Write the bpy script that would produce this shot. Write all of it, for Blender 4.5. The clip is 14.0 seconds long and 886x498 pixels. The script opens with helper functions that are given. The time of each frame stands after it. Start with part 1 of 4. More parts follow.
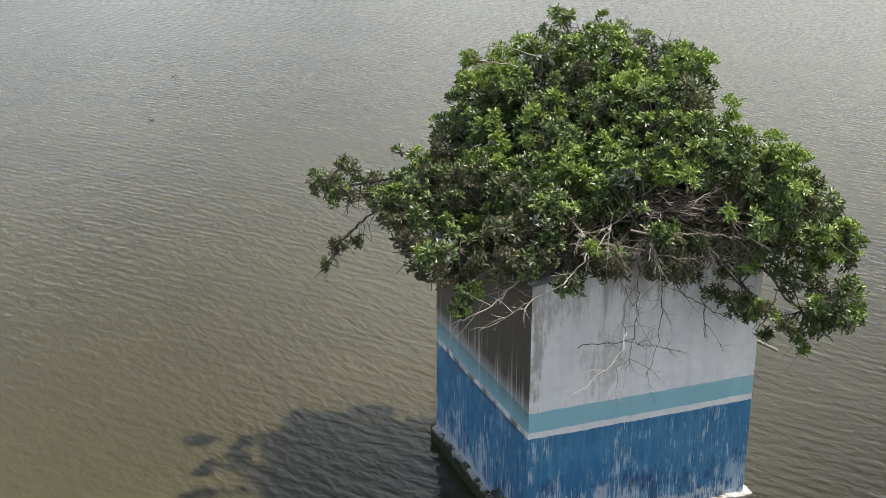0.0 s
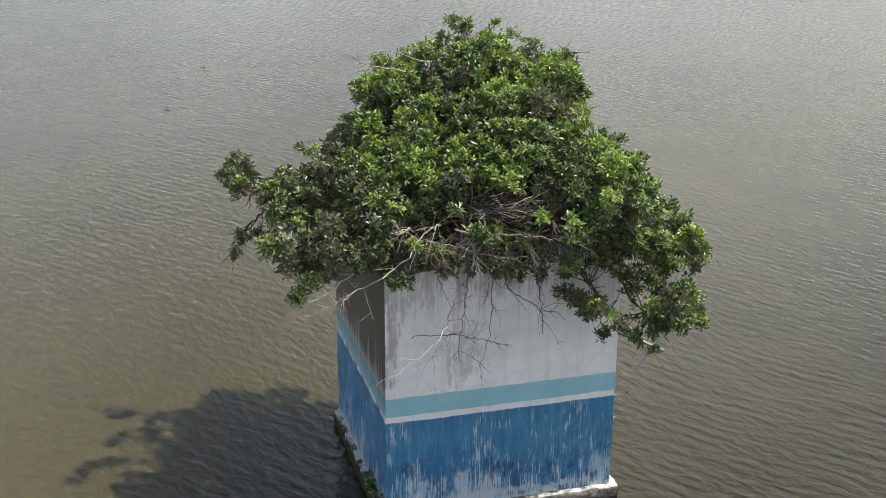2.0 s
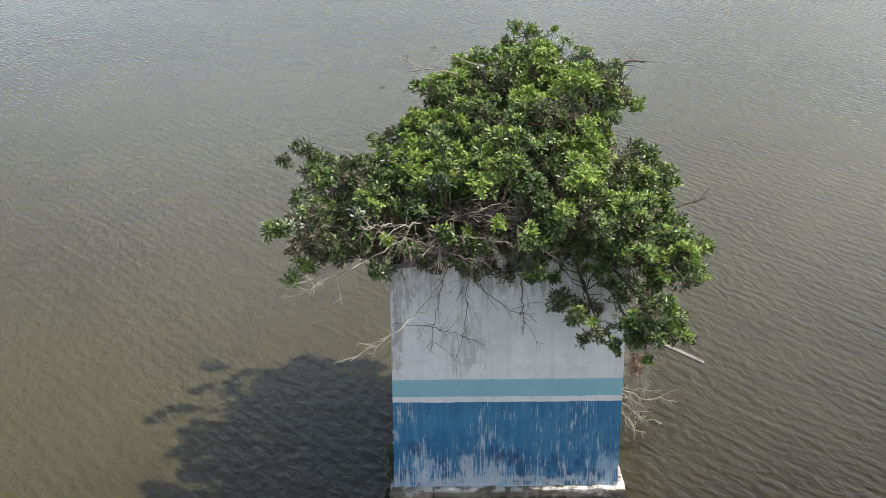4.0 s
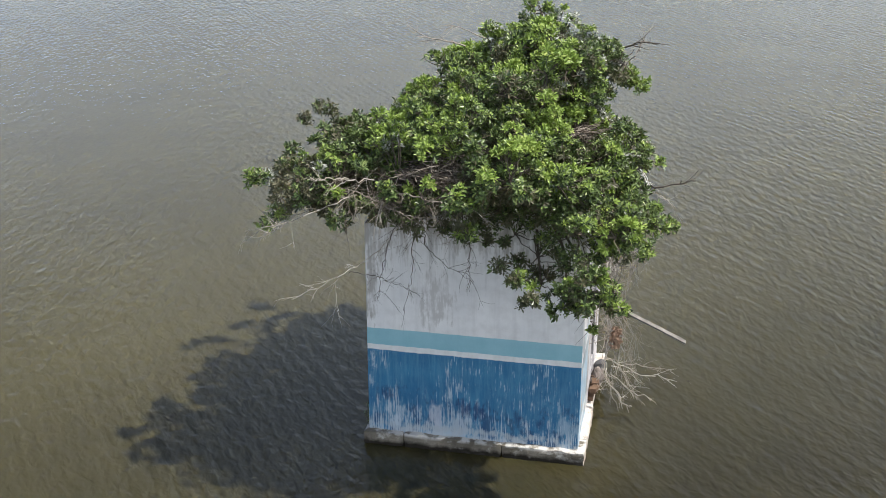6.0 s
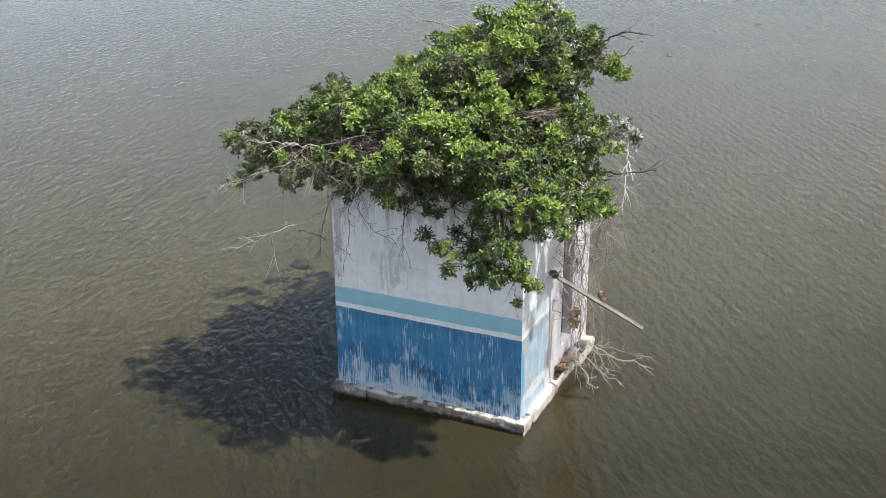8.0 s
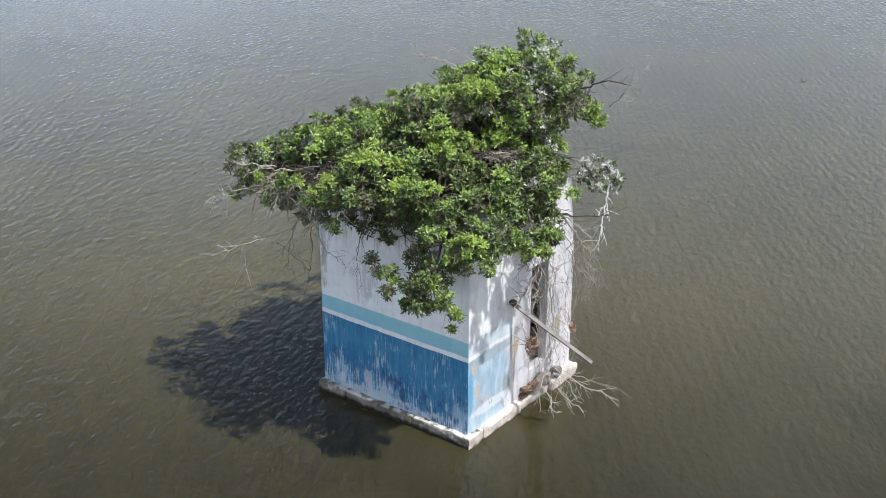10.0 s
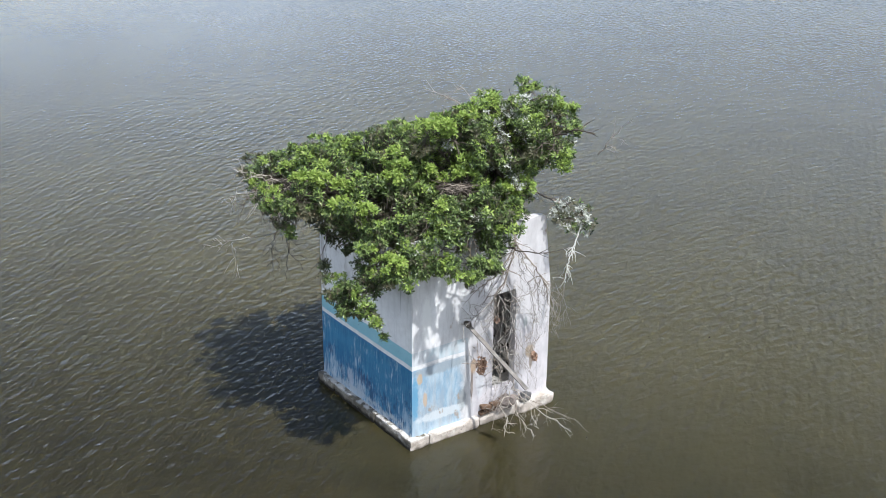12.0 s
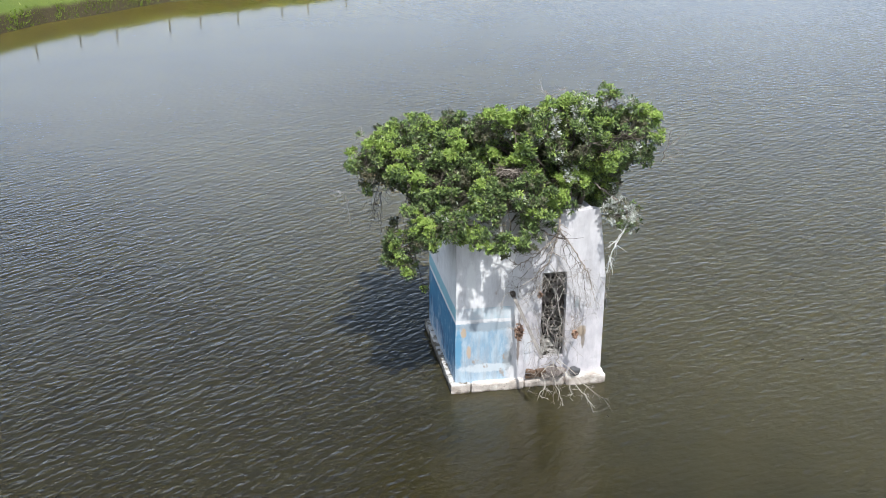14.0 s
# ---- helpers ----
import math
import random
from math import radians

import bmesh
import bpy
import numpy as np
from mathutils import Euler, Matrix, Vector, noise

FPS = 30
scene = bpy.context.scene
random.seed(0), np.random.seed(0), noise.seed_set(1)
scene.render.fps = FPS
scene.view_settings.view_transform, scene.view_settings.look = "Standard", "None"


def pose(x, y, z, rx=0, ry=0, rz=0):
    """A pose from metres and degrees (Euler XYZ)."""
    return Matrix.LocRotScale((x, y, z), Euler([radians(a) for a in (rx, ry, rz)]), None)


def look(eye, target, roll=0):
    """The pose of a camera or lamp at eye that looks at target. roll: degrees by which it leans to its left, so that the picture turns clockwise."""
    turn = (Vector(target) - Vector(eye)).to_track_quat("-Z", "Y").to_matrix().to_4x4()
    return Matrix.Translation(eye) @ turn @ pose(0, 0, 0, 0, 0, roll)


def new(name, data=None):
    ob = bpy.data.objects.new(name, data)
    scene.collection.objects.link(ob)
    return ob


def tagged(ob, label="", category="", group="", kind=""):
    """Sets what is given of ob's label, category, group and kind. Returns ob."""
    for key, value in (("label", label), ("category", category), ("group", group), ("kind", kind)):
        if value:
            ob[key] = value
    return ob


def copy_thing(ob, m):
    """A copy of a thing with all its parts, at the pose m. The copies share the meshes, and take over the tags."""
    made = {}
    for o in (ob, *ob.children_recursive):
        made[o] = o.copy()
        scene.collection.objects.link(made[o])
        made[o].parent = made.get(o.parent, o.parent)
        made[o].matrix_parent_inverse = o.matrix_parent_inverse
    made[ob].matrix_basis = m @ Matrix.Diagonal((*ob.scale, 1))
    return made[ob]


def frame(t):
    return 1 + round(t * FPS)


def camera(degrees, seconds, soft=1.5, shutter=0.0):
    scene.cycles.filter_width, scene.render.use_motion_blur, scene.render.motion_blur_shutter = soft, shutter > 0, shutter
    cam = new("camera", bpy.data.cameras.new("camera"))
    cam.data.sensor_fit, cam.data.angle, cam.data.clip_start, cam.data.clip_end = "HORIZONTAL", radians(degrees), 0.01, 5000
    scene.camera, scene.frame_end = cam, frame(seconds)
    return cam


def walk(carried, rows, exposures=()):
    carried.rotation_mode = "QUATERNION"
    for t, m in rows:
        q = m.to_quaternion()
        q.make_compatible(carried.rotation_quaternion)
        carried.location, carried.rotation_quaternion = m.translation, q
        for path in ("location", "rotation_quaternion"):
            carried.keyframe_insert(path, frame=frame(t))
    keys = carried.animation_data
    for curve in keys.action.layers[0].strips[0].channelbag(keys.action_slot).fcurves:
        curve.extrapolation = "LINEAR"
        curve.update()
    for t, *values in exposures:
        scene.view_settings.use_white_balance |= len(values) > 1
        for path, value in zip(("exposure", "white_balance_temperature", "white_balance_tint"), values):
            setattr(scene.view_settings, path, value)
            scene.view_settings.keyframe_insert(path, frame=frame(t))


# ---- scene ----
cam = camera(40.0, 14.0, soft=0.5)
PATH = [
    (0, (-5.309, -11.25, 8.16), (-4.641, -9.487, 7.495), 0.1),
    (0.5, (-4.744, -11.609, 8.297), (-4.083, -9.849, 7.616), -0.0),
    (1, (-4.187, -12.09, 8.329), (-3.528, -10.324, 7.659), -0.1),
    (1.5, (-3.607, -12.477, 8.361), (-2.994, -10.697, 7.686), 0.1),
    (2, (-3.017, -12.851, 8.48), (-2.493, -11.043, 7.803), 0.4),
    (4.5, (1.48, -14.368, 9.116), (1.386, -12.507, 8.389), -0.4),
    (5, (2.31, -14.553, 9.146), (2.129, -12.703, 8.409), -0.2),
    (5.5, (3.131, -14.716, 9.146), (2.861, -12.878, 8.405), 0.0),
    (6, (4.124, -14.795, 9.128), (3.75, -12.977, 8.382), -0.0),
    (6.5, (5.194, -14.777, 9.082), (4.712, -12.988, 8.328), -0.2),
    (7, (6.275, -14.71, 9.082), (5.686, -12.956, 8.322), -0.3),
    (7.5, (7.342, -14.653, 9.105), (6.66, -12.933, 8.346), -0.3),
    (8, (8.404, -14.466, 9.209), (7.634, -12.784, 8.45), -0.3),
    (8.5, (9.493, -14.232, 9.356), (8.64, -12.591, 8.595), -0.3),
    (11, (14.976, -12.142, 10.915), (13.679, -10.836, 10.132), 0.3),
    (11.5, (16.477, -11.269, 10.942), (15.076, -10.062, 10.18), 0.4),
    (12, (18.139, -10.211, 11.061), (16.631, -9.132, 10.314), 0.5),
    (12.5, (19.724, -8.904, 11.269), (18.107, -7.995, 10.521), 0.6),
    (13, (21.264, -7.488, 11.451), (19.558, -6.763, 10.7), 0.6),
    (13.5, (22.817, -5.86, 11.62), (21.037, -5.339, 10.872), 0.2),
    (14, (24.066, -4.167, 11.774), (22.244, -3.829, 11.023), 0.3),
]
walk(cam, [(t, look(eye, target, roll)) for t, eye, target, roll in PATH],
     ((0, 0.10, 6650, 10), (2, 0.10, 6600, 10), (5, 0.15, 6420, 10), (8.5, 0.22, 6250, 10), (11, 0.19, 5930, 10), (14, 0.14, 5980, 10)))

# ---- world, sun ----
SUN_TO = Vector((0.545, 0.02, 1.0)).normalized()
world = bpy.data.worlds.new("world")
scene.world = world
world.use_nodes = True
wn, wl = world.node_tree.nodes, world.node_tree.links
sky = wn.new("ShaderNodeTexSky")
sky.sky_type, sky.sun_disc = "NISHITA", False
sky.sun_elevation = math.asin(SUN_TO.z)
sky.sun_rotation = math.atan2(SUN_TO.x, SUN_TO.y)
sky.dust_density, sky.air_density = 3.0, 1.0
# soft bright clouds over the whole sky
wc = wn.new("ShaderNodeTexCoord")
wnoise = wn.new("ShaderNodeTexNoise")
wnoise.inputs["Scale"].default_value, wnoise.inputs["Detail"].default_value = 1.5, 5.0
wramp = wn.new("ShaderNodeMapRange")
wramp.inputs[1].default_value, wramp.inputs[2].default_value = 0.38, 0.74
wmix = wn.new("ShaderNodeMix")
wmix.data_type = "RGBA"
wmap = wn.new("ShaderNodeMapping")
wmap.inputs["Scale"].default_value = (1, 1, 2.2)
wl.new(wc.outputs["Generated"], wmap.inputs["Vector"])
wl.new(wmap.outputs[0], wnoise.inputs["Vector"])
# high up the cloud is a veil round the sun, low down it is thicker to the west, east and south
wsep = wn.new("ShaderNodeSeparateXYZ")
wl.new(wc.outputs["Generated"], wsep.inputs[0])
wdot = wn.new("ShaderNodeVectorMath")
wdot.operation = "DOT_PRODUCT"
whigh = wn.new("ShaderNodeMapRange")
whigh.interpolation_type = "SMOOTHSTEP"
whigh.inputs[1].default_value, whigh.inputs[2].default_value = 0.18, 0.55
wl.new(wsep.outputs[2], whigh.inputs[0])
wabs = wn.new("ShaderNodeVectorMath")
wabs.operation = "ABSOLUTE"
wl.new(wc.outputs["Generated"], wabs.inputs[0])
wsides = wn.new("ShaderNodeVectorMath")
wsides.operation = "DOT_PRODUCT"
wsides.inputs[1].default_value = (0.22, 0.0, 0.0)
wl.new(wabs.outputs[0], wsides.inputs[0])
wnorth = wn.new("ShaderNodeMath")
wnorth.operation, wnorth.inputs[1].default_value = "MULTIPLY", -0.25
wl.new(wsep.outputs[1], wnorth.inputs[0])
wbank = wn.new("ShaderNodeMath")
wl.new(wsides.outputs["Value"], wbank.inputs[0])
wl.new(wnorth.outputs[0], wbank.inputs[1])
wdot.inputs[1].default_value = (0.20, 0.05, 0.0)
wveil = wn.new("ShaderNodeMix")
wl.new(whigh.outputs[0], wveil.inputs[0])
wl.new(wbank.outputs[0], wveil.inputs[2])
wl.new(wdot.outputs["Value"], wveil.inputs[3])
wl.new(wc.outputs["Generated"], wdot.inputs[0])
wlean = wn.new("ShaderNodeMath")
wl.new(wveil.outputs[0], wlean.inputs[0])
wl.new(wnoise.outputs["Fac"], wlean.inputs[1])
# and closes up towards the horizon
wlow = wn.new("ShaderNodeMapRange")
wlow.inputs[1].default_value, wlow.inputs[2].default_value, wlow.inputs[3].default_value, wlow.inputs[4].default_value = 0.04, 0.60, 0.23, -0.11
wl.new(wsep.outputs[2], wlow.inputs[0])
wsum = wn.new("ShaderNodeMath")
wl.new(wlean.outputs[0], wsum.inputs[0])
wl.new(wlow.outputs[0], wsum.inputs[1])
wl.new(wsum.outputs[0], wramp.inputs[0])
wl.new(wramp.outputs[0], wmix.inputs[0])
# warmer white towards the sun, bluer away from it
wside = wn.new("ShaderNodeMapRange")
wside.inputs[1].default_value, wside.inputs[2].default_value = -0.7, 0.5
wl.new(wsep.outputs[0], wside.inputs[0])
wtint = wn.new("ShaderNodeMix")
wtint.data_type = "RGBA"
wtint.inputs[6].default_value, wtint.inputs[7].default_value = (10.4, 12.0, 14.3, 1), (11.4, 12.1, 12.5, 1)
wl.new(wside.outputs[0], wtint.inputs[0])
wl.new(wtint.outputs[2], wmix.inputs[7])
wl.new(sky.outputs[0], wmix.inputs[6])
wl.new(wmix.outputs[2], wn["Background"].inputs["Color"])
wn["Background"].inputs["Strength"].default_value = 0.10

sun = new("sun", bpy.data.lights.new("sun", "SUN"))
sun.data.energy, sun.data.angle, sun.data.color = 5.2, radians(1.1), (1.0, 0.95, 0.86)
sun.matrix_world = look(SUN_TO * 60, (0, 0, 0))


# ---- materials ----
class Paint:
    """A node material: call it with a node type, its settings and its inputs; a socket as input is linked."""

    def __init__(self, name):
        self.material = bpy.data.materials.new(name)
        self.material.use_nodes = True
        self.tree = self.material.node_tree
        self.shader = self.tree.nodes["Principled BSDF"]
        self.coord = self("ShaderNodeTexCoord").outputs["Object"]

    def __call__(self, kind, settings=None, **inputs):
        n = self.tree.nodes.new(kind)
        for k, v in (settings or {}).items():
            setattr(n, k, v)
        for k, v in inputs.items():
            self.put(n, int(k[1:]) if k[0] == "i" and k[1:].isdigit() else k.replace("_", " "), v)
        return n

    def put(self, n, key, v):
        if isinstance(v, bpy.types.NodeSocket):
            self.tree.links.new(v, n.inputs[key])
        else:
            n.inputs[key].default_value = v

    def noise(self, scale, detail=4.0, stretch=None, rough=0.55, offset=(0, 0, 0), distort=0.0):
        v = self.coord
        if stretch or any(offset):
            v = self("ShaderNodeMapping", None, Vector=v, Scale=stretch or (1, 1, 1), Location=offset).outputs[0]
        return self("ShaderNodeTexNoise", None, Vector=v, Scale=scale, Detail=detail, Roughness=rough, Distortion=distort).outputs["Fac"]

    def ramp(self, fac, low, high, to0=0.0, to1=1.0):
        return self("ShaderNodeMapRange", None, i0=fac, i1=low, i2=high, i3=to0, i4=to1).outputs[0]

    def math(self, op, a, b=0.0):
        return self("ShaderNodeMath", {"operation": op}, i0=a, i1=b).outputs[0]

    def mix(self, fac, a, b, how="MIX"):
        a, b = [(*c, 1) if isinstance(c, tuple) and len(c) == 3 else c for c in (a, b)]
        return self("ShaderNodeMix", {"data_type": "RGBA", "blend_type": how}, i0=fac, i6=a, i7=b).outputs[2]

    def done(self, color, rough=0.7, bump=None, strength=0.3, distance=0.01, **more):
        for k, v in (("Base Color", (*color, 1) if isinstance(color, tuple) and len(color) == 3 else color), ("Roughness", rough), *more.items()):
            self.put(self.shader, k.replace("_", " "), v)
        if bump is not None:
            b = self("ShaderNodeBump", None, Height=bump, Strength=strength, Distance=distance)
            self.put(self.shader, "Normal", b.outputs[0])
        return self.material


def wall_paint(name, fade, mould, reach, marks_at=()):
    """Old limewash with a pale blue band, a white line and a blue dado that has run and peeled.
    fade: how far the blues have bleached; mould: how much of the white is black with growth; reach: axis and limit of the blue."""
    p = Paint(name)
    xyz = p("ShaderNodeSeparateXYZ", None, Vector=p.coord)
    wob = p.math("MULTIPLY", p.math("SUBTRACT", p.noise(5, 3), 0.5), 0.035)
    z = p.math("ADD", xyz.outputs[2], wob)
    fine = p.noise(38, 6)
    broad = p.noise(1.3, 5)
    streak = p.noise(1, 5, (9, 9, 0.55), 0.6)
    thin = p.math("ADD", p.math("MULTIPLY", p.noise(1, 3, (64, 64, 2.8), 0.5, distort=0.5), 0.66), p.math("MULTIPLY", p.noise(9, 4, (1, 1, 0.5), 0.6, (1, 8, 4)), 0.40))
    # white coat with grey run marks
    white = p.mix(p.ramp(broad, 0.34, 0.66), (0.77, 0.765, 0.77), (0.89, 0.88, 0.875))
    white = p.mix(p.ramp(p.noise(7, 6, offset=(5, 2, 8)), 0.45, 0.7, 0, 0.30), white, (0.58, 0.56, 0.54))
    white = p.mix(p.ramp(streak, 0.5, 0.75, 0, 0.24), white, (0.40, 0.385, 0.37))
    pale = p.mix(p.ramp(p.noise(3, 4), 0.35, 0.7), (0.27, 0.52, 0.60), (0.33, 0.58, 0.66))
    blue = p.mix(p.ramp(p.noise(2.2, 5), 0.35, 0.7), (0.018, 0.135, 0.29), (0.048, 0.225, 0.40))
    blue = p.mix(p.ramp(p.noise(1, 6, (16, 16, 1.6), 0.7, (2, 7, 1)), 0.42, 0.72, 0, 0.42), blue, (0.20, 0.40, 0.53))
    damp = p.math("ADD", p.noise(5, 6, (1, 1, 0.6), 0.65), p.ramp(xyz.outputs[2], 0.35, 1.1, 0.13, -0.05))
    blue = p.mix(p.ramp(damp, 0.58, 0.70, 0, 0.7), blue, (0.014, 0.045, 0.13))
    # lime runs over the blue, thicker towards the foot
    foot = p.ramp(xyz.outputs[2], 0.95, 0.2, -0.16, -0.02)
    patch = p.math("ADD", p.math("MULTIPLY", p.noise(2.0, 6, (1, 1, 0.6), 0.65, (3, 1, 2)), 0.62), foot)
    wide = p.ramp(p.math("ADD", p.noise(1, 5, (26, 26, 1.6), 0.65, (9, 3, 0), 0.6), patch), 0.80, 0.96, 0, 0.42)
    runs = p.math("MAXIMUM", p.ramp(p.math("ADD", thin, patch), 0.76, 0.83, 0, 0.72), wide)
    blue = p.mix(runs, blue, (0.55, 0.63, 0.69))
    chalk = p.math("ADD", p.noise(3.2, 6, (1, 1, 0.8), 0.65, (6, 6, 0)), p.ramp(xyz.outputs[2], 0.2, 0.42, 0.16, -0.12))
    blue = p.mix(p.ramp(chalk, 0.56, 0.68, 0, 0.75), blue, (0.50, 0.54, 0.57))
    if fade:
        bleach = p.ramp(p.noise(1, 6, (5, 5, 1.8), 0.68, (7, 0, 0)), 0.42, 0.60, fade * 0.05, fade * 0.80)
        blue = p.mix(bleach, p.mix(0.55, blue, (0.16, 0.38, 0.56)), (0.46, 0.60, 0.68))
        pale = p.mix(p.ramp(p.noise(2.2, 6), 0.35, 0.6, fade * 0.35, fade), pale, (0.66, 0.68, 0.70))
        peel = p.ramp(p.noise(3.2, 6, (1, 1, 0.45), offset=(0, 2.7, 0)), 0.70, 0.72)
        blue = p.mix(peel, blue, (0.42, 0.31, 0.20))
    if reach:
        axis, limit = reach
        gone = p.ramp(p.math("ADD", xyz.outputs[axis], p.math("MULTIPLY", p.noise(4, 5), 0.5)), limit + 0.20, limit + 0.32)
        blue, pale = p.mix(gone, blue, white), p.mix(gone, pale, white)
    col = p.mix(p.ramp(z, 1.795, 1.803), pale, white)
    col = p.mix(p.ramp(z, 1.545, 1.553), white, col)
    col = p.mix(p.ramp(z, 1.464, 1.470), blue, col)
    # black growth that hangs down from the top
    hang = p.math("ADD", p.noise(1, 6, (15, 15, 0.4) if mould > 0.5 else (7, 7, 0.35), 0.68), p.ramp(xyz.outputs[2], 1.9, 3.5, -0.16 + mould * 0.31, 0.13 + mould * 0.24))
    over = p.math("MULTIPLY", p.ramp(hang, 0.54, 0.74, 0, 0.97) if mould > 0.5 else p.ramp(hang, 0.56, 0.80, 0, 0.85), p.ramp(z, 1.50, 2.0 if mould > 0.5 else 1.62))
    col = p.mix(over, col, p.mix(p.noise(9, 5), (0.022, 0.017, 0.012), (0.12, 0.092, 0.060)))
    if fade:
        # rain marks, smoke grey patches and bare plaster
        marks = p.ramp(p.noise(1, 6, (4, 4, 1.0), 0.68, (2, 9, 1)), 0.46, 0.66, 0, 0.6)
        col = p.mix(marks, col, (0.34, 0.32, 0.31))
        def spot(y, z, wide, high, ragged=0.5):
            dy = p.math("MULTIPLY", p.math("SUBTRACT", xyz.outputs[1], y), 1 / wide)
            dz = p.math("MULTIPLY", p.math("SUBTRACT", xyz.outputs[2], z), 1 / high)
            far = p.math("ADD", p.math("MULTIPLY", dy, dy), p.math("MULTIPLY", dz, dz))
            far = p.math("ADD", far, p.math("MULTIPLY", p.math("SUBTRACT", p.noise(13, 6, offset=(0, y, z), rough=0.65), 0.5), ragged * 4))
            return p.ramp(far, 1.2, 0.55)

        col = p.mix(0.34, col, (0.48, 0.48, 0.51))
        # the plaster beyond the doorway is a dull lilac grey below, chalky pink above
        beyond = p.math("MULTIPLY", p.ramp(xyz.outputs[1], 1.15, 1.35), p.ramp(p.math("ADD", z, p.math("MULTIPLY", p.noise(3, 4, offset=(2, 2, 2)), 0.12)), 1.70, 1.66, 0.42, 0.80))
        col = p.mix(beyond, col, p.mix(p.ramp(p.noise(3.5, 6, (1, 1, 0.6), 0.65), 0.35, 0.65), (0.43, 0.41, 0.44), (0.66, 0.62, 0.64)))
        # the tall pale spot near the corner is a sun fleck put into the paint
        for y, z, wide, high, shade in ((0.60, 1.39, 0.62, 0.11, (0.30, 0.34, 0.38)), (1.05, 0.62, 0.10, 0.22, (0.25, 0.27, 0.28)), (0.30, 2.35, 0.10, 0.45, (0.80, 0.80, 0.79)),
                                        (0.16, 1.27, 0.06, 0.11, (0.50, 0.36, 0.22)), (0.27, 0.85, 0.05, 0.14, (0.50, 0.37, 0.25)),
                                        # the narrow dark stripe: rust stain and the plank's painted shadow in one
                                        (1.27, 0.85, 0.03, 0.34, (0.20, 0.15, 0.12)), (1.30, 1.20, 0.07, 0.15, (0.42, 0.29, 0.18)), (2.56, 1.14, 0.10, 0.13, (0.40, 0.30, 0.19)), (2.60, 0.95, 0.04, 0.20, (0.30, 0.24, 0.18)), (0.06, 0.9, 0.07, 0.45, (0.10, 0.30, 0.48)),
                                        (2.45, 1.75, 0.05, 0.10, (0.35, 0.38, 0.38)), (0.6, 0.48, 0.55, 0.10, (0.60, 0.64, 0.67)), (1.45, 0.9, 0.10, 0.4, (0.62, 0.63, 0.66))):
            col = p.mix(p.math("MULTIPLY", spot(y, z, wide, high), 0.8), col, shade)
        bare_plaster = p.ramp(p.noise(2.1, 6, (1, 1, 0.7), 0.6, (1, 4.4, 0.3)), 0.665, 0.70, 0, 0.8)
        col = p.mix(bare_plaster, col, (0.33, 0.26, 0.20))
        low = p.ramp(p.math("ADD", z, p.math("MULTIPLY", p.noise(4, 5), 0.3)), 0.68, 0.50, 0, 0.7)
        col = p.mix(low, col, (0.52, 0.48, 0.45))
    if mould:
        drip = p.math("MULTIPLY", p.ramp(p.noise(2.4, 5, offset=(0, 5, 0)), 0.48, 0.6), p.ramp(p.math("ABSOLUTE", p.math("SUBTRACT", z, 1.48)), 0.10, 0.02))
        col = p.mix(p.math("MULTIPLY", drip, 0.8), col, (0.06, 0.05, 0.04))
    for x, zc, wide, high, shade in marks_at:
        dx = p.math("MULTIPLY", p.math("SUBTRACT", xyz.outputs[0], x), 1 / wide)
        dz = p.math("MULTIPLY", p.math("SUBTRACT", xyz.outputs[2], zc), 1 / high)
        near = p.math("ADD", p.math("MULTIPLY", dx, dx), p.math("MULTIPLY", dz, dz))
        ragged = p.math("ADD", p.noise(1, 6, (24, 24, 2.2), 0.7, (x, zc, 3)), p.noise(11, 5, (1, 1, 0.5), 0.6, (zc, x, 1)))
        near = p.math("ADD", near, p.math("MULTIPLY", p.math("SUBTRACT", ragged, 1.0), 5.0))
        col = p.mix(p.ramp(near, 0.9, -0.2, 0, 0.8), col, shade)
    relief = p.math("ADD", p.math("MULTIPLY", fine, 0.35), p.math("ADD", p.noise(6, 6), p.math("MULTIPLY", runs, 0.15)))
    return p.done(col, 0.55, relief, 0.35, 0.012)


def concrete_paint(name, light, dark, moss, tide=0.245):
    p = Paint(name)
    xyz = p("ShaderNodeSeparateXYZ", None, Vector=p.coord)
    col = p.mix(p.ramp(p.noise(3.5, 7), 0.35, 0.68), dark, light)
    col = p.mix(p.ramp(p.noise(22, 5), 0.58, 0.72, 0, 0.6), col, (0.13, 0.115, 0.09))
    col = p.mix(p.ramp(p.noise(5, 4, offset=(4, 4, 0)), 0.55, 0.7, 0, 0.85), col, (0.66, 0.63, 0.58))
    # lime crust along the upper edge, waterline algae
    crust = p.math("MULTIPLY", p.ramp(xyz.outputs[2], 0.15, 0.19), p.ramp(p.noise(6, 6, offset=(1, 1, 0)), 0.42, 0.52))
    col = p.mix(p.math("MULTIPLY", crust, 0.65), col, (0.74, 0.72, 0.69))
    wet = p.ramp(p.math("ADD", xyz.outputs[2], p.math("MULTIPLY", p.noise(7, 4), 0.12)), tide, tide - 0.06)
    col = p.mix(p.math("MULTIPLY", wet, 0.95), col, moss)
    p.put(p.shader, "Specular IOR Level", 0.2)
    return p.done(col, 0.85, p.math("ADD", p.noise(14, 7), p.math("MULTIPLY", p.noise(60, 4), 0.4)), 0.6, 0.02)


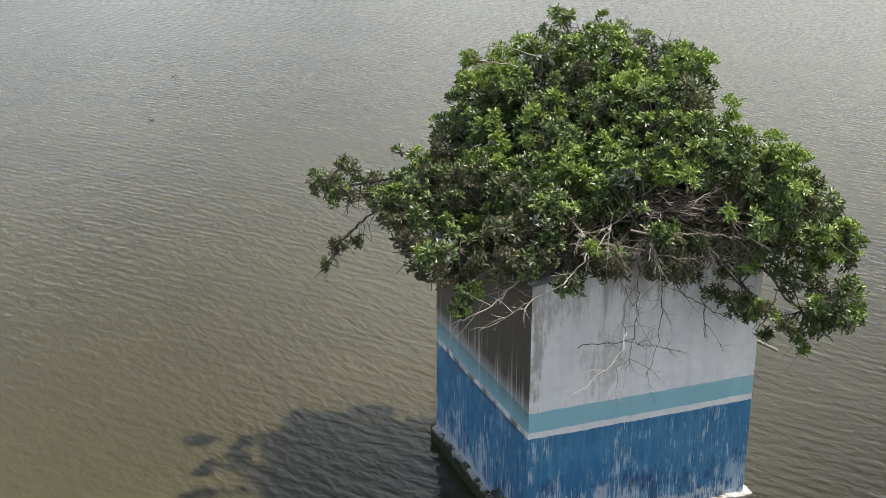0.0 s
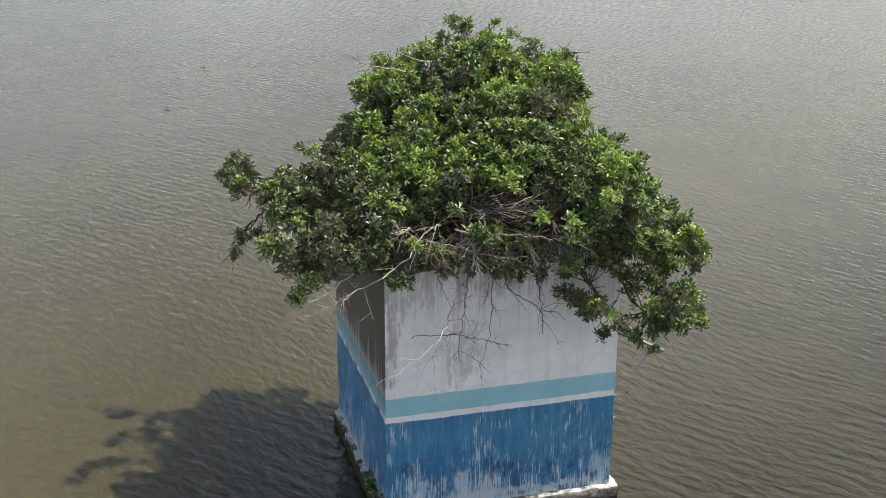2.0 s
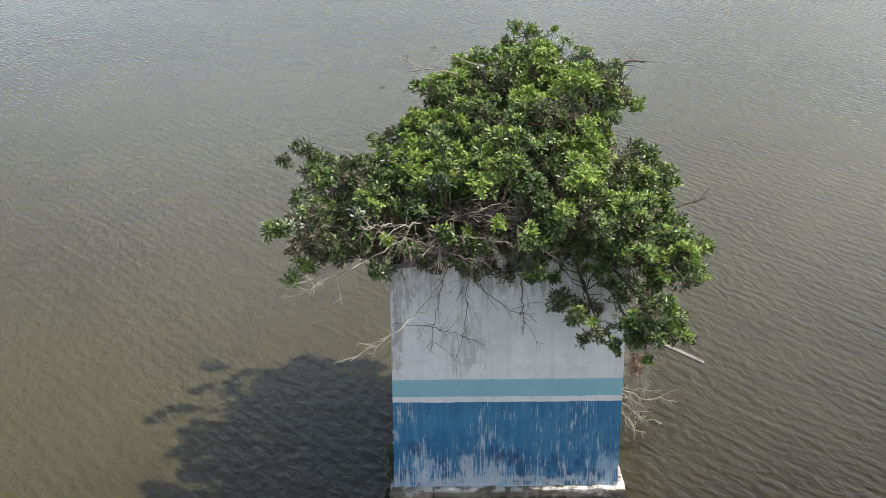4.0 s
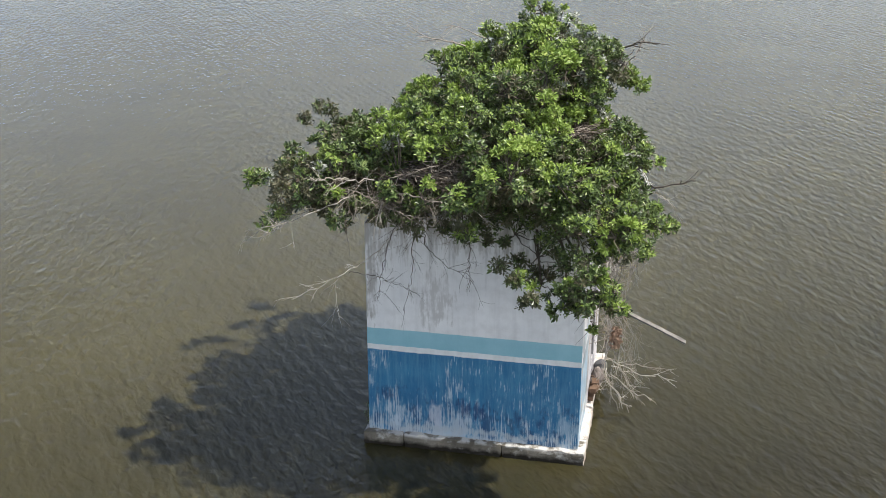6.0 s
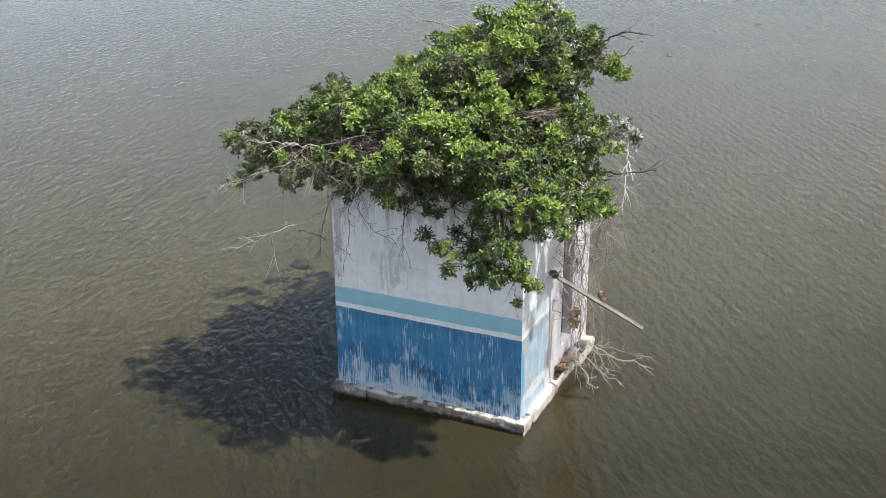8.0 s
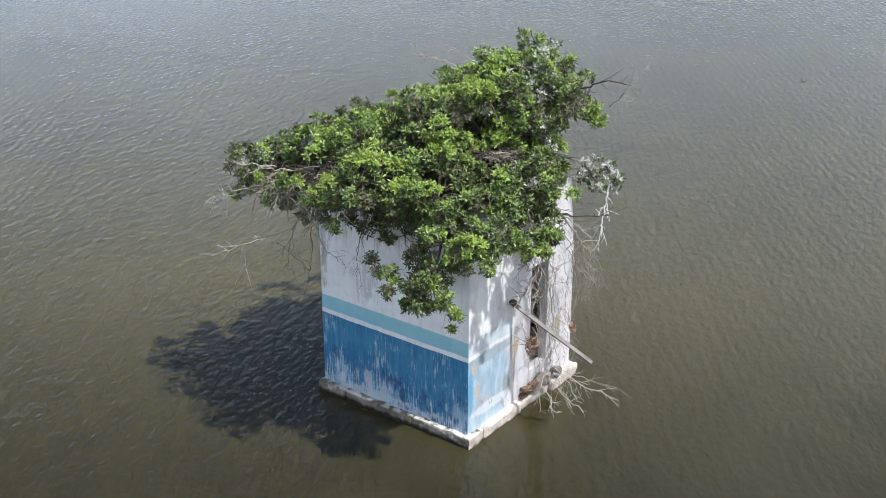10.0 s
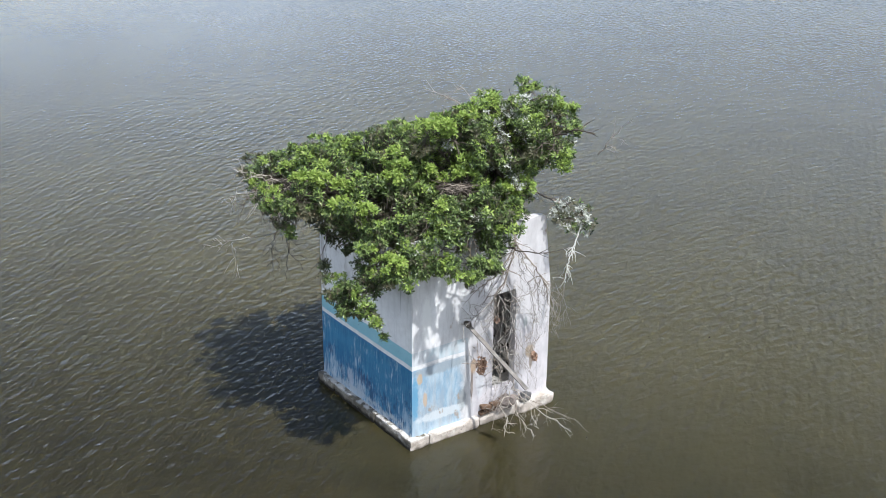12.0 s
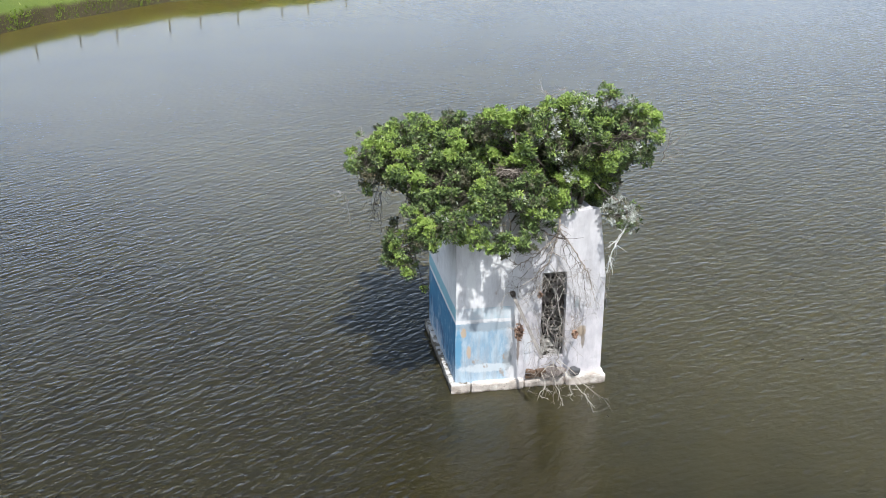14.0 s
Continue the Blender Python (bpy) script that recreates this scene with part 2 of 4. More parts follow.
def bark_paint(name, a, b, rough=0.85):
    p = Paint(name)
    col = p.mix(p.ramp(p.noise(7, 6, (1, 1, 0.4)), 0.35, 0.68), a, b)
    rnd = p("ShaderNodeNewGeometry").outputs["Random Per Island"]
    col = p.mix(p.ramp(rnd, 0, 1, 0, 0.5), col, b)
    return p.done(col, rough, p.noise(45, 5, (1, 1, 0.3)), 0.5, 0.006)


def leaf_paint(name, a, b, c, gloss=0.36, through_light=0.09):
    p = Paint(name)
    rnd = p("ShaderNodeNewGeometry").outputs["Random Per Island"]
    col = p.mix(p.ramp(rnd, 0.10, 0.80), a, b)
    col = p.mix(p.ramp(rnd, 0.85, 1.0, 0, 0.9), col, c)
    col = p.mix(p.ramp(p.noise(2.5, 3), 0.35, 0.7, 0, 0.45), col, a)
    p.done(col, gloss)
    p.put(p.shader, "Specular IOR Level", 0.40)
    t = p("ShaderNodeBsdfTranslucent", None, Color=p.mix(0.5, col, (0.20, 0.27, 0.045)))
    m = p("ShaderNodeMixShader", None, Fac=through_light, i1=p.shader.outputs[0], i2=t.outputs[0])
    p.tree.links.new(m.outputs[0], p.tree.nodes["Material Output"].inputs["Surface"])
    return p.material


def water_paint():
    p = Paint("lake_water")
    # wave crests run north-west to south-east, a weaker train crosses them
    far = p("ShaderNodeMapping", {"vector_type": "TEXTURE"}, Vector=p.coord, Rotation=(0, 0, radians(37)), Scale=(1.0, 2.1, 1)).outputs[0]
    cross = p("ShaderNodeMapping", {"vector_type": "TEXTURE"}, Vector=p.coord, Rotation=(0, 0, radians(-28)), Scale=(1.0, 2.0, 1)).outputs[0]
    swell = p("ShaderNodeTexNoise", None, Vector=far, Scale=1.6, Detail=1.0, Roughness=0.5, Distortion=0.3).outputs["Fac"]
    chop = p("ShaderNodeTexNoise", None, Vector=far, Scale=7.6, Detail=1.5, Roughness=0.5, Distortion=0.3).outputs["Fac"]
    train = p("ShaderNodeTexWave", {"wave_type": "BANDS", "bands_direction": "X", "wave_profile": "SIN"}, Vector=far, Scale=1.2, Distortion=5.5, Detail=2.0, Detail_Scale=0.9, Detail_Roughness=0.5).outputs["Fac"]
    small = p("ShaderNodeTexNoise", None, Vector=cross, Scale=7.0, Detail=2.0, Roughness=0.5, Distortion=0.2).outputs["Fac"]
    gust = p.ramp(p.noise(0.11, 3), 0.35, 0.65, 0.72, 1.0)
    # the bank shelters the water below it, and the wind roughens it towards the south
    north = p("ShaderNodeSeparateXYZ", None, Vector=p.coord).outputs[1]
    lee = p("ShaderNodeVectorMath", {"operation": "DOT_PRODUCT"}, i0=p.coord, i1=(1.0, 0.35, 0)).outputs["Value"]
    lee = p.math("ADD", lee, p.math("MULTIPLY", p.noise(0.2, 3, offset=(3, 3, 0)), 8.0))
    gust = p.math("MULTIPLY", gust, p.ramp(lee, -24, -8, 0.10, 0.74))
    open_north = p.ramp(p.math("ADD", north, p.math("MULTIPLY", p.noise(0.25, 3, offset=(8, 1, 0)), 6.0)), -1, 8)
    # north of the house low waves run in from the east, and the cross chop dies down
    lateral = p("ShaderNodeMapping", {"vector_type": "TEXTURE"}, Vector=p.coord, Rotation=(0, 0, radians(10)), Scale=(1.0, 2.8, 1)).outputs[0]
    rollers = p("ShaderNodeTexNoise", None, Vector=lateral, Scale=6.4, Detail=1.5, Roughness=0.5, Distortion=0.3).outputs["Fac"]
    less = p.ramp(open_north, 0, 1, 1.15, 0.62)
    h = p.math("ADD", p.math("MULTIPLY", swell, 0.28), p.math("MULTIPLY", p.math("MULTIPLY", chop, 0.50), less))
    h = p.math("ADD", h, p.math("ADD", p.math("MULTIPLY", train, 0.072), p.math("MULTIPLY", p.math("MULTIPLY", small, 0.20), less)))
    h = p.math("ADD", h, p.math("MULTIPLY", p.math("MULTIPLY", rollers, 0.50), open_north))
    calm = p("ShaderNodeVectorMath", {"operation": "DOT_PRODUCT"}, i0=p.coord, i1=(1.0, -0.6, 0)).outputs["Value"]
    gust = p.math("MULTIPLY", gust, p.ramp(calm, -9, -1, 0.88, 1.0))
    h = p.math("MULTIPLY", h, gust)
    # silty olive mud, darkened south-eastwards in colour for the dimmer sky reflection there
    dimming = p("ShaderNodeVectorMath", {"operation": "DOT_PRODUCT"}, i0=p.coord, i1=(0.54, -0.75, 0)).outputs["Value"]
    dimming = p.math("ADD", dimming, p.math("MULTIPLY", p.noise(0.3, 4), 4.0))
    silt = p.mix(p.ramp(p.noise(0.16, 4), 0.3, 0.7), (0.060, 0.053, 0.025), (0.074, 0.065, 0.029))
    dimmed_mud = p.mix(p.ramp(p.noise(0.5, 4), 0.3, 0.7), (0.024, 0.0205, 0.0090), (0.032, 0.0275, 0.012))
    mud = p.mix(p.ramp(dimming, -1.5, 5.0), silt, dimmed_mud)
    # mud yellowed along the bank, putting the bank's reflection into the water colour
    mud = p.mix(p.ramp(lee, -26, -36, 0, 0.8), mud, (0.10, 0.08, 0.012))
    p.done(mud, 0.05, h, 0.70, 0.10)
    p.put(p.shader, "IOR", 1.33)
    # the silt scatters light below the surface
    p.put(p.shader, "Subsurface Weight", 1.0)
    p.put(p.shader, "Subsurface Radius", (1.0, 0.85, 0.5))
    p.put(p.shader, "Subsurface Scale", 0.09)
    return p.material


def grass_paint():
    p = Paint("bank_grass")
    col = p.mix(p.ramp(p.noise(0.22, 6), 0.3, 0.7), (0.085, 0.125, 0.016), (0.145, 0.175, 0.028))
    col = p.mix(p.ramp(p.noise(2.5, 5), 0.45, 0.75, 0, 0.4), col, (0.06, 0.11, 0.015))
    # bare soil where the edge breaks off steeply above the water
    level = p("ShaderNodeSeparateXYZ", None, Vector=p("ShaderNodeNewGeometry").outputs["Normal"]).outputs[2]
    col = p.mix(p.ramp(p.math("ADD", level, p.math("MULTIPLY", p.noise(1.5, 5), 0.2)), 0.78, 0.58), col, (0.045, 0.034, 0.012))
    return p.done(col, 0.8, p.noise(5, 6), 0.5, 0.12)


SOUTH_MARKS = ((0.40, 0.50, 0.15, 0.20, (0.52, 0.60, 0.67)), (0.97, 0.50, 0.12, 0.24, (0.48, 0.52, 0.60)), (1.35, 0.48, 0.10, 0.20, (0.42, 0.50, 0.60)),
               (1.45, 0.66, 0.34, 0.15, (0.012, 0.05, 0.15)), (0.28, 0.80, 0.10, 0.12, (0.012, 0.06, 0.16)), (2.1, 0.60, 0.14, 0.12, (0.014, 0.06, 0.16)),
               (0.03, 2.70, 0.16, 0.90, (0.38, 0.355, 0.33)), (0.35, 3.25, 0.45, 0.40, (0.48, 0.455, 0.43)), (1.6, 3.30, 0.90, 0.32, (0.42, 0.40, 0.37)), (0.95, 2.30, 0.30, 0.45, (0.55, 0.53, 0.51)),
               (2.85, 0.50, 0.20, 0.26, (0.34, 0.46, 0.57)), (1.5, 0.30, 1.5, 0.06, (0.45, 0.50, 0.54)))
SOUTH = wall_paint("south_wall_paint", 0.0, 0.0, None, SOUTH_MARKS)
WEST = wall_paint("west_wall_paint", 0.0, 1.35, None)
EAST = wall_paint("east_wall_paint", 0.95, -0.55, (1, 1.05))
# footing in two tones: shade and sunlight are put into the concrete's colour
LEDGE = concrete_paint("shaded_footing_concrete", (0.27, 0.24, 0.195), (0.12, 0.105, 0.082), (0.016, 0.013, 0.009), 0.165)
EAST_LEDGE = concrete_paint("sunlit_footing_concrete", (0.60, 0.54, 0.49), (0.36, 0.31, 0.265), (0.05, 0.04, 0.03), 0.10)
MOSSY = concrete_paint("mossy_concrete", (0.10, 0.09, 0.06), (0.045, 0.045, 0.028), (0.03, 0.04, 0.015))
ROOF = concrete_paint("roof_concrete", (0.30, 0.28, 0.25), (0.14, 0.13, 0.11), (0.1, 0.1, 0.06))
# plaster coloured near black to carry the shade of the closed room
INSIDE = concrete_paint("darkened_inner_plaster", (0.046, 0.040, 0.034), (0.024, 0.021, 0.018), (0.03, 0.03, 0.018))
BARK = bark_paint("bark", (0.045, 0.036, 0.028), (0.11, 0.09, 0.07))
DARK_TWIG = bark_paint("dark_twig", (0.035, 0.028, 0.022), (0.085, 0.066, 0.05))
DRY_TWIG = bark_paint("dry_twig", (0.16, 0.13, 0.105), (0.34, 0.295, 0.25))
PALE_TWIG = bark_paint("bleached_twig", (0.30, 0.26, 0.21), (0.52, 0.48, 0.42))
ASH_TWIG = bark_paint("ash_grey_twig", (0.20, 0.18, 0.165), (0.40, 0.37, 0.34))
LIME_TWIG = bark_paint("limed_twig", (0.55, 0.53, 0.49), (0.80, 0.79, 0.76))
BOARD = bark_paint("weathered_board", (0.10, 0.09, 0.08), (0.26, 0.24, 0.22))
STONE = bark_paint("dark_stone", (0.045, 0.045, 0.048), (0.11, 0.11, 0.115))
BRICK = concrete_paint("old_brick", (0.34, 0.20, 0.14), (0.22, 0.13, 0.09), (0.14, 0.09, 0.06))
NEST = bark_paint("dead_leaf", (0.25, 0.145, 0.095), (0.39, 0.265, 0.19))
LEAF = leaf_paint("leaf", (0.020, 0.038, 0.012), (0.195, 0.278, 0.084), (0.34, 0.40, 0.14), 0.34, 0.06)
YOUNG = leaf_paint("young_leaf", (0.19, 0.285, 0.055), (0.30, 0.40, 0.085), (0.42, 0.47, 0.14), 0.42, 0.16)
DULL = leaf_paint("old_leaf", (0.070, 0.076, 0.044), (0.16, 0.15, 0.095), (0.25, 0.19, 0.12), 0.5, 0.2)
LIMED = leaf_paint("limed_leaf", (0.30, 0.32, 0.28), (0.62, 0.62, 0.58), (0.12, 0.16, 0.08), 0.7, 0.1)
EARTH = bark_paint("dry_earth", (0.10, 0.085, 0.075), (0.24, 0.20, 0.18))
WATER, GRASS = water_paint(), grass_paint()
TURF = leaf_paint("turf", (0.24, 0.33, 0.05), (0.36, 0.44, 0.10), (0.50, 0.54, 0.22), 0.8, 0.5)


# ---- mesh tools ----
class Build:
    """Collects vertices and faces of one mesh."""

    def __init__(self):
        self.v, self.f, self.m, self.n = [], [], [], 0

    def add(self, v, f, m=0):
        v, f = np.asarray(v, float), np.asarray(f, int)
        self.v.append(v)
        self.f.append(f + self.n)
        self.m.append(np.full(len(f), m) if np.isscalar(m) else np.asarray(m))
        self.n += len(v)

    def mesh(self, name, mats, smooth=False):
        me = bpy.data.meshes.new(name)
        v = np.concatenate(self.v)
        loops = np.concatenate([f.ravel() for f in self.f])
        sizes = np.concatenate([np.full(len(f), f.shape[1]) for f in self.f])
        me.vertices.add(len(v))
        me.vertices.foreach_set("co", v.ravel())
        me.loops.add(len(loops))
        me.loops.foreach_set("vertex_index", loops)
        me.polygons.add(len(sizes))
        me.polygons.foreach_set("loop_start", np.concatenate([[0], np.cumsum(sizes)[:-1]]))
        me.polygons.foreach_set("material_index", np.concatenate(self.m))
        for m in mats:
            me.materials.append(m)
        me.update(calc_edges=True)
        me.polygons.foreach_set("use_smooth", np.full(len(sizes), smooth))
        return me


def under(name, me, parent, label=""):
    ob = new(name, me)
    ob.parent = parent
    return tagged(ob, label)


def part(name, bm, material, parent, label=""):
    me = bpy.data.meshes.new(name)
    bm.to_mesh(me)
    bm.free()
    me.materials.append(material)
    return under(name, me, parent, label)


def thing(name, label, category, place=(0, 0, 0), group="", kind=""):
    ob = new(name)
    ob.location = place
    return tagged(ob, label, category, group, kind)


def tube(b, pts, radii, sides=6, mat=0):
    """A tapered round stem along pts."""
    pts = np.asarray(pts, float)
    n = len(pts)
    t = np.gradient(pts, axis=0)
    t /= np.linalg.norm(t, axis=1)[:, None] + 1e-9
    ref = np.array([0.31, 0.22, 0.92]) if abs(t[0][2]) < 0.9 else np.array([0.9, 0.3, 0.1])
    u = np.cross(t, ref)
    u /= np.linalg.norm(u, axis=1)[:, None] + 1e-9
    w = np.cross(t, u)
    a = np.arange(sides) * 2 * math.pi / sides
    ring = pts[:, None] + (u[:, None] * np.cos(a)[None, :, None] + w[:, None] * np.sin(a)[None, :, None]) * np.asarray(radii)[:, None, None]
    i, j = np.meshgrid(np.arange(n - 1), np.arange(sides), indexing="ij")
    k = (j + 1) % sides
    f = np.stack([i * sides + j, i * sides + k, (i + 1) * sides + k, (i + 1) * sides + j], -1).reshape(-1, 4)
    b.add(ring.reshape(-1, 3), f, mat)


def bent(rng, a, b, n, sway):
    """Points from a to b along a crooked line."""
    a, b = np.asarray(a, float), np.asarray(b, float)
    s = np.linspace(0, 1, n)[:, None]
    off = np.cumsum(rng.normal(0, sway, (n, 3)), axis=0)
    off -= off[0] + (off[-1] - off[0]) * s
    return a + (b - a) * s + off


def twig(b, rng, start, way, length, radius, forks=2, drop=0.0, mat=0, sides=4):
    """A bare twig that wanders, sinks and forks."""
    p, d = np.array(start, float), np.array(way, float)
    d /= np.linalg.norm(d)
    n = max(4, int(length / 0.09))
    pts = [p.copy()]
    for _ in range(n):
        d = d + rng.normal(0, 0.16, 3) + np.array([0, 0, -drop])
        d /= np.linalg.norm(d)
        p = p + d * length / n
        pts.append(p.copy())
    tube(b, pts, np.linspace(radius, radius * 0.35, n + 1), sides, mat)
    if forks > 0:
        for _ in range(rng.integers(2, 4)):
            i = int(rng.integers(1, n))
            side = np.asarray(pts[i + 1]) - np.asarray(pts[i])
            side = side / np.linalg.norm(side) + rng.normal(0, 0.62, 3)
            twig(b, rng, pts[i], side, length * rng.uniform(0.3, 0.6), radius * 0.6, forks - 1, drop, mat, sides)
    return pts


def rough_block(x0, x1, y0, y1, z0, z1, step=0.07, amp=0.012, seed=0, round_edge=0.02):
    """A cast block with crumbled edges."""
    bm = bmesh.new()
    nx, ny, nz = [max(1, round((q - p) / step)) for p, q in ((x0, x1), (y0, y1), (z0, z1))]
    lo, size = Vector((x0, y0, z0)), Vector((x1 - x0, y1 - y0, z1 - z0))
    grid = {}

    def at(i, j, k):
        if (i, j, k) not in grid:
            q = Vector((i / nx * size.x, j / ny * size.y, k / nz * size.z)) + lo
            edge = (i in (0, nx)) + (j in (0, ny)) + (k in (0, nz))
            s = noise.noise_vector(q * 5 + Vector((seed, seed, 0))) * amp + noise.noise_vector(q * 16) * amp * 0.5
            if edge > 1:
                c = lo + size * 0.5
                s += Vector([(-1 if q[a] > c[a] else 1) * round_edge * (0.6 + 0.8 * noise.noise(q * 7)) if ((i, j, k)[a] in (0, (nx, ny, nz)[a])) else 0 for a in range(3)])
            grid[(i, j, k)] = bm.verts.new(q + s)
        return grid[(i, j, k)]

    for i in range(nx):
        for j in range(ny):
            bm.faces.new([at(i, j, nz), at(i + 1, j, nz), at(i + 1, j + 1, nz), at(i, j + 1, nz)])
            bm.faces.new([at(i, j + 1, 0), at(i + 1, j + 1, 0), at(i + 1, j, 0), at(i, j, 0)])
    for i in range(nx):
        for k in range(nz):
            bm.faces.new([at(i, 0, k), at(i + 1, 0, k), at(i + 1, 0, k + 1), at(i, 0, k + 1)])
            bm.faces.new([at(i, ny, k + 1), at(i + 1, ny, k + 1), at(i + 1, ny, k), at(i, ny, k)])
    for j in range(ny):
        for k in range(nz):
            bm.faces.new([at(nx, j, k), at(nx, j + 1, k), at(nx, j + 1, k + 1), at(nx, j, k + 1)])
            bm.faces.new([at(0, j, k + 1), at(0, j + 1, k + 1), at(0, j + 1, k), at(0, j, k)])
    return bm


# ---- lake, bank and distance ----
def flat(name, x0, x1, y0, y1, z, material, label, category):
    bm = bmesh.new()
    bm.faces.new([bm.verts.new(p) for p in ((x0, y0, z), (x1, y0, z), (x1, y1, z), (x0, y1, z))])
    me = bpy.data.meshes.new(name)
    bm.to_mesh(me)
    bm.free()
    me.materials.append(material)
    return tagged(new(name, me), label, category, kind="structure")


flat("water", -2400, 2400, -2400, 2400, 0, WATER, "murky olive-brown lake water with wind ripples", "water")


SHORE = ((-60, -14), (-20, -29.5), (-14, -33.2), (-12.3, -35.4), (-9.3, -38.0), (-5.8, -40.4), (0, -42.8), (4, -45.5), (15, -52), (40, -70), (200, -125), (1500, -700))


def shore(y):
    """The bank's waterline: its x at a given y."""
    x = float(np.interp(y, *zip(*SHORE)))
    return x + 0.5 * noise.noise(Vector((y * 0.35, 0, 0))) + 0.22 * noise.noise(Vector((y * 1.7, 3, 0)))


BANK_OUT = (-0.5, 0.0, 0.12, 0.4, 0.9, 1.8, 3.5, 8, 20, 60, 900)
BANK_UP = (-0.4, 0.03, 0.50, 0.84, 1.08, 1.20, 1.27, 1.33, 1.5, 1.9, 3.3)


def bank():
    b = Build()
    ys = np.concatenate([np.arange(-60, -24, 2.0), np.arange(-24, 14, 0.25), np.arange(14, 60, 2.0), np.arange(60, 1500, 60)])
    v = []
    for y in ys:
        x = shore(y)
        for o, u in zip(BANK_OUT, BANK_UP):
            v.append((x - o, y, u + (0.10 * noise.noise(Vector(((x - o) * 1.3, y * 1.3, 0))) if u > 0.1 else 0)))
    n, m = len(ys), len(BANK_OUT)
    i, j = np.meshgrid(np.arange(n - 1), np.arange(m - 1), indexing="ij")
    f = np.stack([i * m + j, (i + 1) * m + j, (i + 1) * m + j + 1, i * m + j + 1], -1).reshape(-1, 4)
    b.add(v, f)
    return tagged(new("ground", b.mesh("ground", [GRASS], True)), "sunlit green grassy bank sloping down to the lake", "grass bank", kind="structure")


bank()


def bank_grass():
    """Rough tufts on the bank, thicker along the waterline."""
    rng, b = np.random.default_rng(5), Build()
    for _ in range(6000):
        y = rng.uniform(-24, 10)
        o = abs(rng.normal(0, 0.22)) if rng.random() < 0.97 else rng.uniform(0, 4)
        base = np.array([shore(y) - o, y, np.interp(o, BANK_OUT, BANK_UP) - 0.03])
        tall = 0.03 + 0.09 * max(0.0, noise.noise(Vector((base[0] * 0.8, y * 0.8, 7))) + 0.25)
        for _ in range(5):
            d = rng.normal(0, tall * 0.7, 3) + (0, 0, tall)
            w = rng.normal(0, 0.016, 3)
            b.add([base - w, base + w, base + d], [[0, 1, 2]])
    return tagged(new("bank_grass", b.mesh("bank_grass", [TURF])), "rough green grass tufts along the waterline", "grass", kind="stuff")


bank_grass()


def fence_post():
    post = thing("fence_post", "weathered grey wooden fence post on the grassy bank", "fence post", group="fence along the bank")
    b = Build()
    tube(b, [(0, 0, -0.3), (0.01, 0, 0.2), (0.02, 0.01, 0.5), (0.02, 0.01, 0.64), (0.02, 0.01, 0.66)], [0.038, 0.036, 0.034, 0.032, 0.01], 8)
    under("shaft", b.mesh("shaft", [BARK]), post)
    return post


first_post = fence_post()
for number in range(14):
    py = -19.0 + number * 2.0 + 0.3 * math.sin(number * 2.3)
    spot = pose(shore(py) - 1.0, py, 1.06, 2 * math.sin(number), 2 * math.cos(number * 1.7), number * 37)
    if number:
        copy_thing(first_post, spot)
    else:
        first_post.matrix_basis = spot


# ---- the pump house ----
W, D = 3.0, 3.0
DOOR = (1.72, 2.22, 0.58, 2.45)
house = thing("pump_house", "derelict concrete pump house, white and blue paint, standing in lake", "building")


def roof_at(x):
    return 3.34 + 0.135 * x


def wall_bm(length, top, place, thickness, opening=None, amp=0.006, seed=0.0):
    """A plastered wall: place(u, z, depth) puts it; top(u) is its upper edge; the opening goes right through."""
    us = list(np.linspace(0, length, round(length / 0.075) + 1))
    zs = list(np.arange(0.1, 2.6, 0.08)) + [2.6]
    if opening:
        u0, u1, z0, z1 = opening
        us = sorted([u for u in us if min(abs(u - u0), abs(u - u1)) > 0.03] + [u0, u1])
        zs = sorted([z for z in zs if min(abs(z - z0), abs(z - z1)) > 0.03] + [z0, z1])
    extra = list(np.linspace(0, 1, 14))[1:]
    rows = len(zs) + len(extra)
    bm = bmesh.new()
    sheets = []
    for depth in (0.0, thickness):
        sheet = []
        for u in us:
            col = []
            for r in range(rows):
                z = zs[r] if r < len(zs) else 2.6 + (top(u) - 2.6) * extra[r - len(zs)]
                q = Vector(place(u, z, depth))
                w = noise.noise(q * 2.3 + Vector((seed, 0, 0))) * amp + noise.noise(q * 9) * amp * 0.5
                q = Vector(place(u, z, depth + (w if depth == 0 else 0)))
                if r == rows - 1:
                    q.z += 0.018 * noise.noise(q * 6)
                col.append(bm.verts.new(q))
            sheet.append(col)
        sheets.append(sheet)
    a, c = sheets
    n = len(us)
    solid = [[True] * (rows - 1) for _ in range(n - 1)]
    if opening:
        for i in range(n - 1):
            for r in range(len(zs) - 1):
                if u0 - 1e-6 <= us[i] and us[i + 1] <= u1 + 1e-6 and z0 - 1e-6 <= zs[r] and zs[r + 1] <= z1 + 1e-6:
                    solid[i][r] = False
    for i in range(n - 1):
        for r in range(rows - 1):
            if not solid[i][r]:
                continue
            bm.faces.new([a[i][r], a[i + 1][r], a[i + 1][r + 1], a[i][r + 1]])
            bm.faces.new([c[i][r + 1], c[i + 1][r + 1], c[i + 1][r], c[i][r]])
            for di, dr, p, q in ((-1, 0, (i, r + 1), (i, r)), (1, 0, (i + 1, r), (i + 1, r + 1)), (0, -1, (i, r), (i + 1, r)), (0, 1, (i + 1, r + 1), (i, r + 1))):
                x, y = i + di, r + dr
                if not (0 <= x < n - 1 and 0 <= y < rows - 1 and solid[x][y]):
                    bm.faces.new([a[q[0]][q[1]], a[p[0]][p[1]], c[p[0]][p[1]], c[q[0]][q[1]]])
    bmesh.ops.recalc_face_normals(bm, faces=bm.faces)
    return bm


